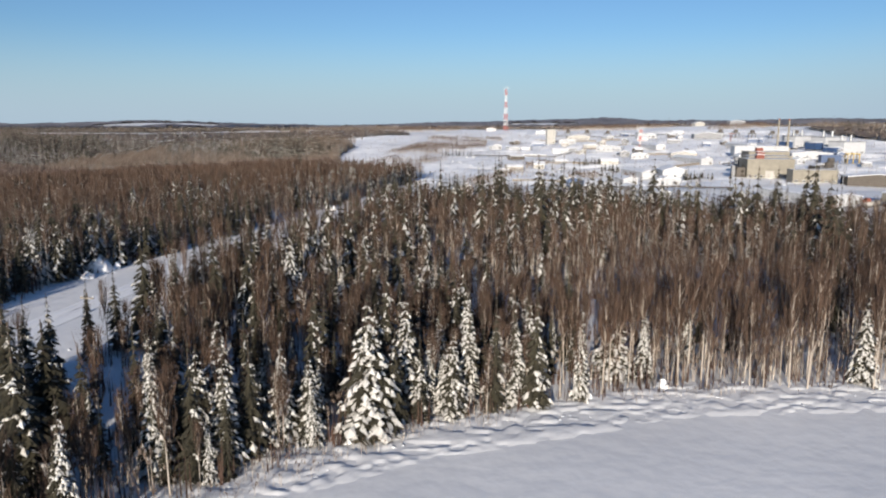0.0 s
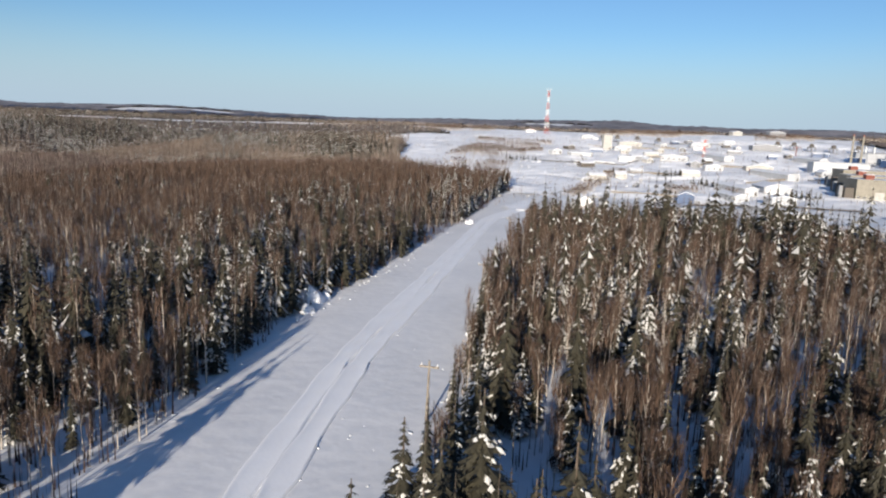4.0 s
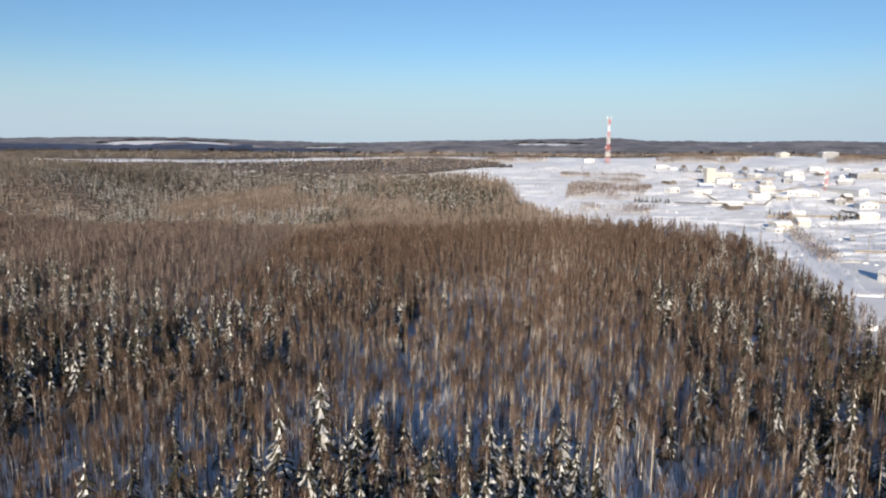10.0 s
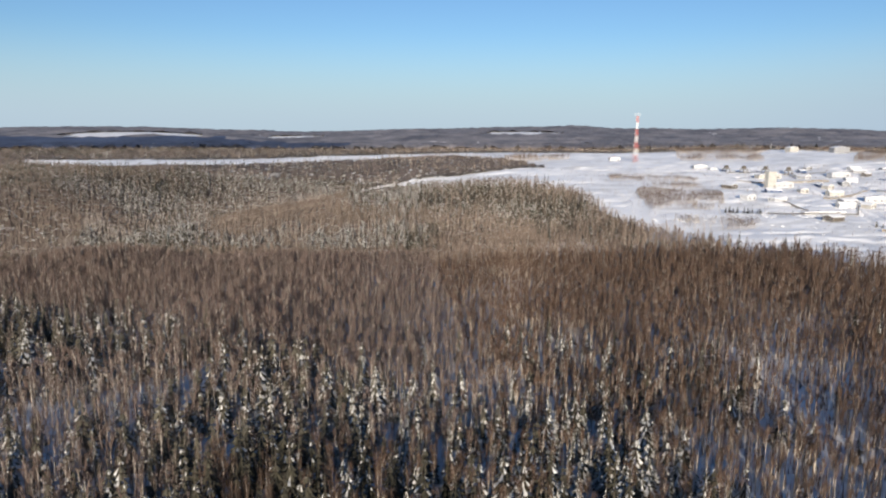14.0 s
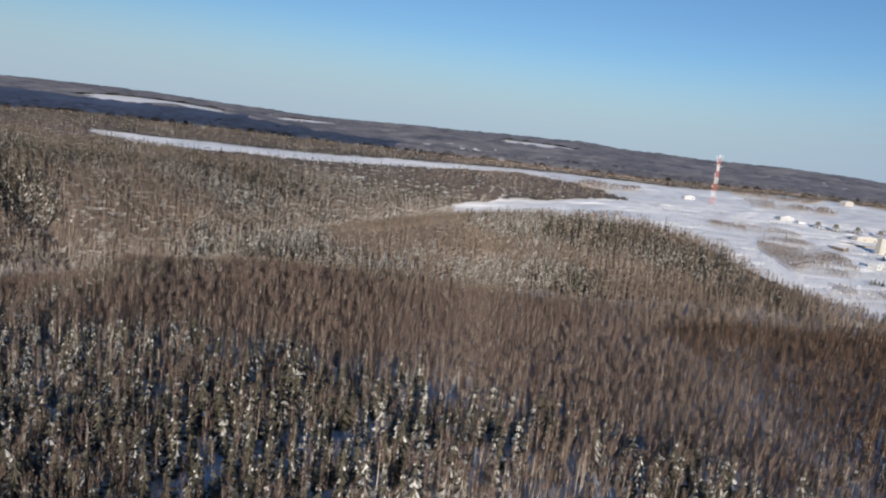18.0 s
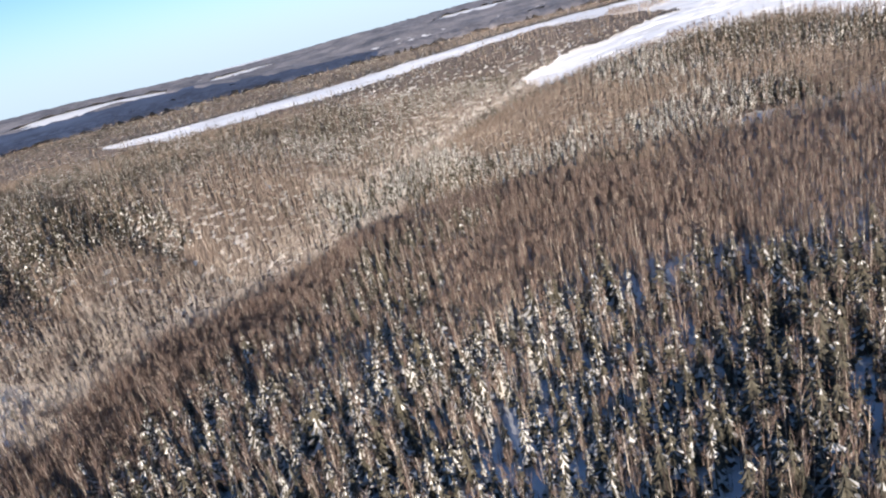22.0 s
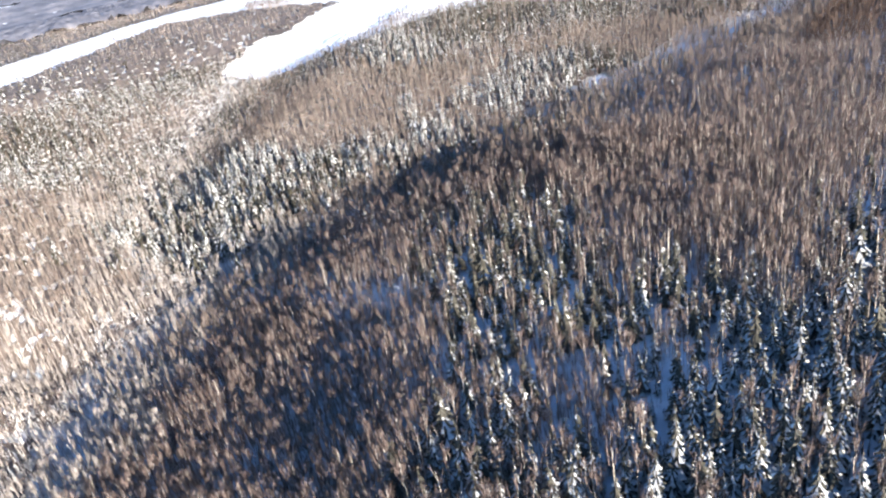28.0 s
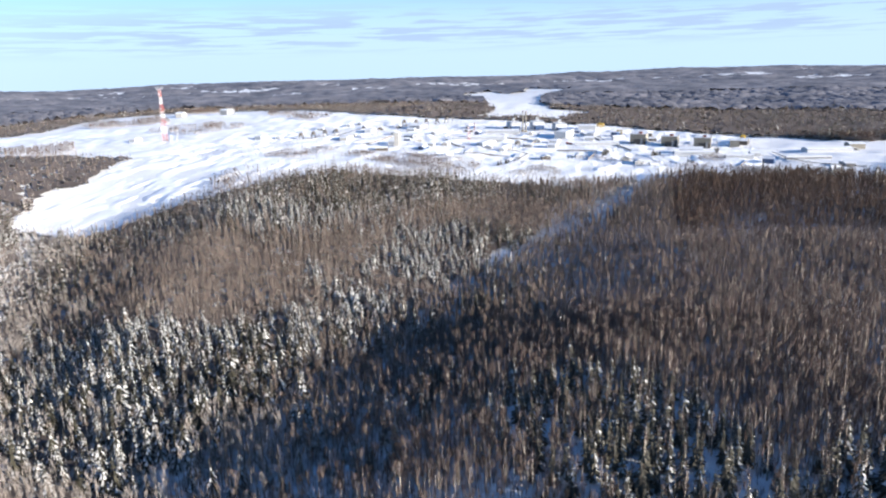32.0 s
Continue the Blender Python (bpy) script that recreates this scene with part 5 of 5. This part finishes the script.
for line in ([(30, 318), (60, 360), (100, 372), (150, 376)], [(20, 628), (90, 626), (110, 655)], [(128, 905), (200, 885), (260, 880)], [(205, 545), (300, 575)]):
    top = base("heating_pipe", line[0][0], line[0][1], 0, "dark insulated heating pipe on low posts", "pipe", "heating pipes")
    ox, oy, oz = line[0][0], line[0][1], float(ground(*line[0]))
    for (ax, ay), (bx, by) in zip(line, line[1:]):
        n = max(1, int(math.hypot(bx - ax, by - ay) / 14))
        for k in range(n):
            p = [(ax + (bx - ax) * f / n, ay + (by - ay) * f / n) for f in (k, k + 1)]
            q = [(u - ox, w - oy, float(ground(u, w)) - oz + 1.3) for u, w in p]
            bm = bmesh.new(); tube(bm, q[0], q[1], 0.38, 0.38, 7); part("pipe", bm, DARK_WALL, top)
            bm = bmesh.new(); tube(bm, (q[0][0], q[0][1], q[0][2] - 2.0), (q[0][0], q[0][1], q[0][2] - 0.3), 0.16, 0.16, 6); part("post", bm, GALV, top)


# ---------------------------------------------------------------- heaps and drifts of snow
def heap(name, x, y, w, h, seed, label, group, lift=-0.25):
    bm = bmesh.new()
    bmesh.ops.create_icosphere(bm, subdivisions=3, radius=1)
    for v in bm.verts:
        n = noise.noise(v.co * 1.7 + Vector((seed * 7.1, 0, 0))) * 0.6 + noise.noise(v.co * 4.1 + Vector((0, seed * 3.3, 0))) * 0.3
        v.co *= 1 + n
        v.co.x *= w / 2
        v.co.y *= w / 2 * 0.8
        v.co.z = max(v.co.z, -0.4) * h
    for f in bm.faces:
        f.smooth = True
    top = base(name, x, y, seed * 37, label, "snow heap", group, lift)
    part("mound", bm, PACKED if name == "stump" else ROOF_SNOW, top)
    return top


for k, (hx, hy, w, h) in enumerate([(-78.8, 159, 4.6, 3.0), (-80.2, 162.5, 3.2, 2.2), (-76.5, 162.5, 2.4, 1.5), (-78, 152, 2.8, 1.4), (-47, 142, 3.0, 1.4), (-46, 137, 1.8, 0.9), (-45, 278, 4, 1.6), (17, 85, 2.2, 1.8), (28, 88.5, 1.6, 1.0), (-10, 71.5, 1.2, 0.7), (-60, 300, 5, 1.5)]):
    top = heap("stump", hx, hy, w, h, k + 1, "uprooted stump buried under a white snow cap", "snow-capped stumps at the cutline")
    rr = np.random.default_rng(k)
    for j in range(4):
        bm = bmesh.new()
        a = rr.uniform(0, 6.28)
        tube(bm, (0, 0, h * 0.4), (w * 0.8 * math.cos(a), w * 0.8 * math.sin(a), h * rr.uniform(0.7, 1.5)), 0.09, 0.03, 5)
        part("root", bm, BARK, top)


def lumps(line, count, spread, low, high, seed, label):
    """Many small snow-covered logs and clods along a line, too many to count."""
    r = np.random.default_rng(seed)
    line = np.array(line, float)
    seg = np.linalg.norm(np.diff(line, axis=0), axis=1)
    at = np.r_[0, np.cumsum(seg)]
    u = r.uniform(0, at[-1], count)
    x = np.interp(u, at, line[:, 0]) + r.normal(0, spread, count)
    y = np.interp(u, at, line[:, 1]) + r.normal(0, spread, count)
    bm = bmesh.new()
    bmesh.ops.create_icosphere(bm, subdivisions=1, radius=1)
    sv = np.array([v.co[:] for v in bm.verts]) * (1, 1, 0.32)
    sf = np.array([[v.index for v in f.verts] for f in bm.faces])
    bm.free()
    sv = sv * (1 + 0.25 * np.random.default_rng(3).normal(size=(len(sv), 1)))
    V, F, M = planted([(sv, sf, np.zeros(len(sf), int))], x, y, ground(x, y) + 0.02, r.uniform(low, high, count), r.uniform(0.8, 2.0, count), r.uniform(0, 6.28, count), np.zeros(count, int))
    me = arrays_mesh("snow_clods", V, F, [ROOF_SNOW])
    me.polygons.foreach_set("use_smooth", np.ones(len(F), bool))
    tagged(new("snow_clods", me), label, "snow", kind="stuff")


lumps([(-34, 44), (-22, 58), (-12, 68), (-1, 74), (12, 79), (28, 85), (55, 86), (120, 91)], 240, 1.9, 0.05, 0.2, 51, "snow-covered logs and clods along the clearing's edge")
lumps([(-84, 100), (-80, 140), (-69, 184), (-56, 240), (-44, 300)], 90, 1.2, 0.07, 0.28, 52, "clods of snow along the cutline's edge")
lumps([(-53, 100), (-48, 140), (-44, 175), (-34, 228)], 30, 1.0, 0.07, 0.24, 53, "clods of snow along the cutline's other edge")
lumps([(-66, 90), (-62, 140), (-56, 200)], 36, 4.0, 0.05, 0.18, 54, "small clods of snow scattered on the cutline")
lumps([(20, 400), (60, 500), (110, 620), (160, 760), (220, 880)], 260, 45, 0.4, 1.5, 55, "ploughed heaps of snow in the yards")
lumps([(60, 340), (150, 400), (230, 470), (300, 600)], 160, 30, 0.4, 1.4, 56, "ploughed heaps of snow round the works")
lumps([(-85, 600), (-40, 620), (30, 630), (100, 620)], 140, 8, 0.4, 1.2, 57, "bank of heaped snow below the yards")

def trampled(place, line, wide, step, high):
    """A strip of lumpy, broken snow along an edge."""
    p = np.array(line, float)
    v, t = sheet(np.arange(p[:, 0].min() - wide, p[:, 0].max() + wide, step * 1.5), np.arange(p[:, 1].min() - wide, p[:, 1].max() + wide, step))
    x, y = v[:, 0], v[:, 1]
    d = along([(a, b, 0) for a, b in line], x, y)[0]
    rough = smooth(0.35, 0.75, value_noise(x * 0.6, y, 0.9, 91) * 0.6 + value_noise(x, y, 0.5, 92) * 0.3 + value_noise(x, y, 6, 93) * 0.3)
    v[:, 2] = v[:, 2] - 0.12 + high * rough * smooth(wide, wide * 0.55, d)
    t = t[(d[t] < wide).any(1) & (rough[t] > 0.05).any(1)]
    me = arrays_mesh("trampled_snow", v, t, [SNOW])
    me.polygons.foreach_set("use_smooth", np.ones(len(t), bool))
    tagged(new("trampled_snow", me), "lumpy broken snow " + place, "snow", kind="stuff")


trampled("along the clearing's edge", [(-40, 40), (-26, 55), (-14, 66), (-2, 73), (12, 78), (28, 84), (55, 86), (130, 90)], 6.5, 0.36, 0.3)
trampled("beside the cutline", [(-84, 100), (-80.5, 140), (-69.5, 184), (-56, 240)], 3.5, 0.45, 0.16)


def drifts(place, x0, x1, y0, y1, dx, dy, high):
    """Wind-packed ridges and ploughed rows of snow that run across the fields."""
    def top(x, y):
        rows = value_noise(x * 0.3, y, 7, 81) * 0.6 + value_noise(x * 0.5, y, 15, 82) * 0.5 + 0.35 * value_noise(x, y, 6, 83)
        free = np.ones(np.shape(x))
        for line in ROADS:
            free = np.minimum(free, smooth(6, 12, along([(a, b, 0) for a, b in line], x, y)[0]))
        return ground(x, y) - 0.32 + high * free * smooth(0.42, 1.0, rows) * (0.4 + 0.6 * smooth(0.3, 0.6, value_noise(x, y, 60, 84)))
    v, t = sheet(np.arange(x0, x1, dx), np.arange(y0, y1, dy), top)
    c = v[t].mean(1)
    t = t[inside(TOWN, c[:, 0], c[:, 1]) & (v[t][:, :, 2].max(1) > ground(c[:, 0], c[:, 1]) - 0.3)]
    me = arrays_mesh("snow_drifts", v, t, [PACKED])
    me.polygons.foreach_set("use_smooth", np.ones(len(t), bool))
    tagged(new("snow_drifts", me), "ridges of wind-packed snow " + place, "snow", kind="stuff")


drifts("across the yards", -300, 430, 395, 1000, 5.0, 2.2, 1.5)
drifts("on the fields by the mast", -760, 480, 1000, 1380, 8.0, 4.0, 1.4)

# ---------------------------------------------------------------- rows of spruce and brush in the town
rng = np.random.default_rng(61)
for line, n, low, high in ([(-8, 638), (20, 632)], 12, 3, 6), ([(97, 547), (114, 544)], 8, 4, 7), ([(104, 497), (126, 492)], 11, 4, 8), ([(140, 434), (157, 430)], 8, 4, 8), ([(200, 520), (214, 512)], 5, 4, 7), ([(70, 580), (84, 575)], 5, 3, 5):
    (ax, ay), (bx, by) = line
    for k in range(n):
        f = (k + rng.uniform(0.2, 0.8)) / n
        tree_thing(True, int(rng.integers(0, 4)) * 2, ax + (bx - ax) * f, ay + (by - ay) * f + rng.uniform(-2, 2), rng.uniform(low, high), rng.uniform(0, 6), 1.5)


def shrubs(outlines, gap, low, high, seed, material, label):
    xs, ys, R = [], [], np.random.default_rng(seed)
    for o in outlines:
        o = list(o)
        a, b = np.array(o).min(0), np.array(o).max(0)
        x, y, _ = scatter(a[0], b[0], a[1], b[1], gap, seed)
        k = inside(o, x, y) & (R.random(len(x)) < 0.15 + 0.85 * smooth(0.35, 0.6, value_noise(x, y, 16, seed)))
        xs.append(x[k]); ys.append(y[k])
    x, y = np.concatenate(xs), np.concatenate(ys)
    n = len(x)
    V, F, M = planted(FAR_BARES, x, y, ground(x, y), R.uniform(low, high, n), R.uniform(1.2, 2.2, n), R.uniform(0, 6, n), R.integers(0, 4, n))
    tagged(new("shrubs", arrays_mesh("shrubs", V, F, [PALE_BARK, material], M)), label, "shrubs", kind="stuff")


shrubs([[(-60, 650), (0, 655), (36, 730), (40, 800), (0, 812), (-40, 740)], [(5, 395), (16, 395), (52, 500), (80, 570), (70, 572), (40, 500)], [(-75, 585), (-20, 575), (0, 600), (-60, 625)],
        [(70, 430), (110, 425), (115, 450), (75, 455)], [(-30, 830), (60, 830), (60, 870), (-20, 880)]], 1.6, 2.2, 5.0, 71, TWIGS, "leafless grey-brown shrubs on the open snow")
shrubs([[(150, 1075), (260, 1060), (300, 1150), (180, 1170)], [(230, 1290), (330, 1240), (420, 1330), (260, 1360)], [(350, 1010), (440, 1130), (500, 1160), (430, 1000)], [(-110, 1100), (-40, 1090), (20, 1150), (-60, 1180)],
        [(-180, 820), (-110, 815), (-100, 850), (-170, 850)], [(640, 1400), (560, 1280), (460, 1330)]], 2.9, 4.0, 8.5, 72, TWIGS, "patches of leafless trees between the open fields")

shrubs([[(-60, 340), (30, 330), (330, 420), (420, 600), (430, 800), (300, 960), (-50, 980), (-90, 800), (-95, 560)]], 6.2, 1.0, 4.0, 73, BRUSH, "single leafless bushes standing about the yards")
shrubs([[(-34, 42), (-20, 57), (-2, 73), (28, 84), (56, 85), (160, 92), (160, 98), (55, 91), (26, 90), (-4, 79), (-26, 62), (-38, 47)], [(-85, 100), (-81, 145), (-70, 186), (-57, 240), (-59, 242), (-73, 190), (-84, 146), (-88, 100)]],
       0.8, 0.5, 1.7, 74, TWIGS, "low brown brush along the edges of the clearing and cutline")


shrubs([[(-36, 50), (-22, 64), (-4, 80), (12, 84), (28, 89), (56, 91), (160, 98), (160, 112), (55, 104), (26, 101), (-6, 92), (-28, 76), (-40, 62)]], 1.25, 1.5, 5.0, 75, FROST_TWIGS, "hoar-frosted saplings at the edge of the clearing")
shrubs([[(-47, 100), (-40, 145), (-37, 172), (-26, 228), (-14, 285), (-20, 286), (-34, 228), (-45, 172), (-48, 143), (-52, 100)]], 1.6, 1.2, 4.5, 76, FROST_TWIGS, "hoar-frosted bushes along the cutline")


# ---------------------------------------------------------------- parked lorries and yard fences
def lorry(x, y, turn, colour):
    top = base("lorry", x, y, turn, "parked six-wheeled lorry with a snow-dusted load bed", "lorry", "parked lorries")
    part("chassis", boxes((-3.6, 3.4, -0.5, 0.5, 0.7, 1.0)), DARK_WALL, top)
    cab = part("cab", prism([(1.9, 1.01), (3.6, 1.01), (3.7, 1.9), (3.3, 2.9), (1.9, 2.9)], -1.15, 1.15), colour, top)
    part("windscreen", prism([(3.68, 1.98), (3.72, 1.98), (3.37, 2.82), (3.33, 2.82)], -1.0, 1.0), GLASS, cab)
    bed = part("load_bed", boxes((-3.7, 1.6, -1.2, 1.2, 1.01, 1.2), (-3.7, 1.6, -1.2, -1.1, 1.2, 2.1), (-3.7, 1.6, 1.1, 1.2, 1.2, 2.1), (-3.7, -3.6, -1.1, 1.1, 1.2, 2.1), (1.5, 1.6, -1.1, 1.1, 1.2, 2.1)), colour, top)
    part("load", boxes((-3.58, 1.48, -1.08, 1.08, 1.21, 1.8)), ROOF_SNOW, bed)
    for wx in (-2.8, -1.5, 2.6):
        for wy in (-1.0, 1.0):
            bm = bmesh.new()
            tube(bm, (wx, wy - 0.18, 0.5), (wx, wy + 0.18, 0.5), 0.52, 0.52, 14)
            wheel = part("wheel", bm, DARK_WALL, top)
            bm = bmesh.new()
            tube(bm, (wx, wy - 0.2, 0.5), (wx, wy + 0.2, 0.5), 0.25, 0.25, 10)
            part("rim", bm, GALV, wheel)


for k, (lx, ly, turn) in enumerate([(167, 310, 10), (174, 314, 14), (173, 303, -5), (171, 292, 20), (179, 296, 80), (150, 640, 10), (182, 592, 70), (228, 570, 12), (60, 462, 60), (262, 640, 5)]):
    lorry(lx, ly, turn, (GREY_WALL, BLUE_STEEL, RUST, CREAM)[k % 4])


def fence(x0, y0, x1, y1):
    top = base("yard_fence", x0, y0, 0, "weathered board fence standing in deep snow", "fence", "yard fences")
    n = max(2, int(math.hypot(x1 - x0, y1 - y0) / 4))
    z0 = float(ground(x0, y0))
    turn = math.atan2(y1 - y0, x1 - x0)
    for k in range(n):
        ax, ay = x0 + (x1 - x0) * k / n, y0 + (y1 - y0) * k / n
        bx, by = x0 + (x1 - x0) * (k + 1) / n, y0 + (y1 - y0) * (k + 1) / n
        za, zb = float(ground(ax, ay)) - z0, float(ground(bx, by)) - z0
        bm = bmesh.new()
        tube(bm, (ax - x0, ay - y0, za - 0.5), (ax - x0, ay - y0, za + 1.9), 0.09, 0.08, 6)
        part("post", bm, TIMBER, top)
        bm = bmesh.new()
        c = [bm.verts.new(p) for p in ((ax - x0, ay - y0, za + 0.1), (bx - x0, by - y0, zb + 0.1), (bx - x0, by - y0, zb + 1.7), (ax - x0, ay - y0, za + 1.7))]
        off = Vector((-math.sin(turn), math.cos(turn), 0)) * 0.06
        d = [bm.verts.new(v.co + off) for v in c]
        bm.faces.new(c[::-1])
        bm.faces.new(d)
        for i in range(4):
            j = (i + 1) % 4
            bm.faces.new((c[i], c[j], d[j], d[i]))
        part("boarding", bm, TIMBER, top)


for line in [(60, 560, 130, 556), (130, 556, 134, 600), (150, 640, 215, 632), (110, 700, 180, 742), (215, 632, 222, 690), (60, 640, 64, 690), (235, 560, 300, 590), (150, 520, 190, 540), (95, 820, 190, 815), (36, 420, 70, 410)]:
    fence(*line)
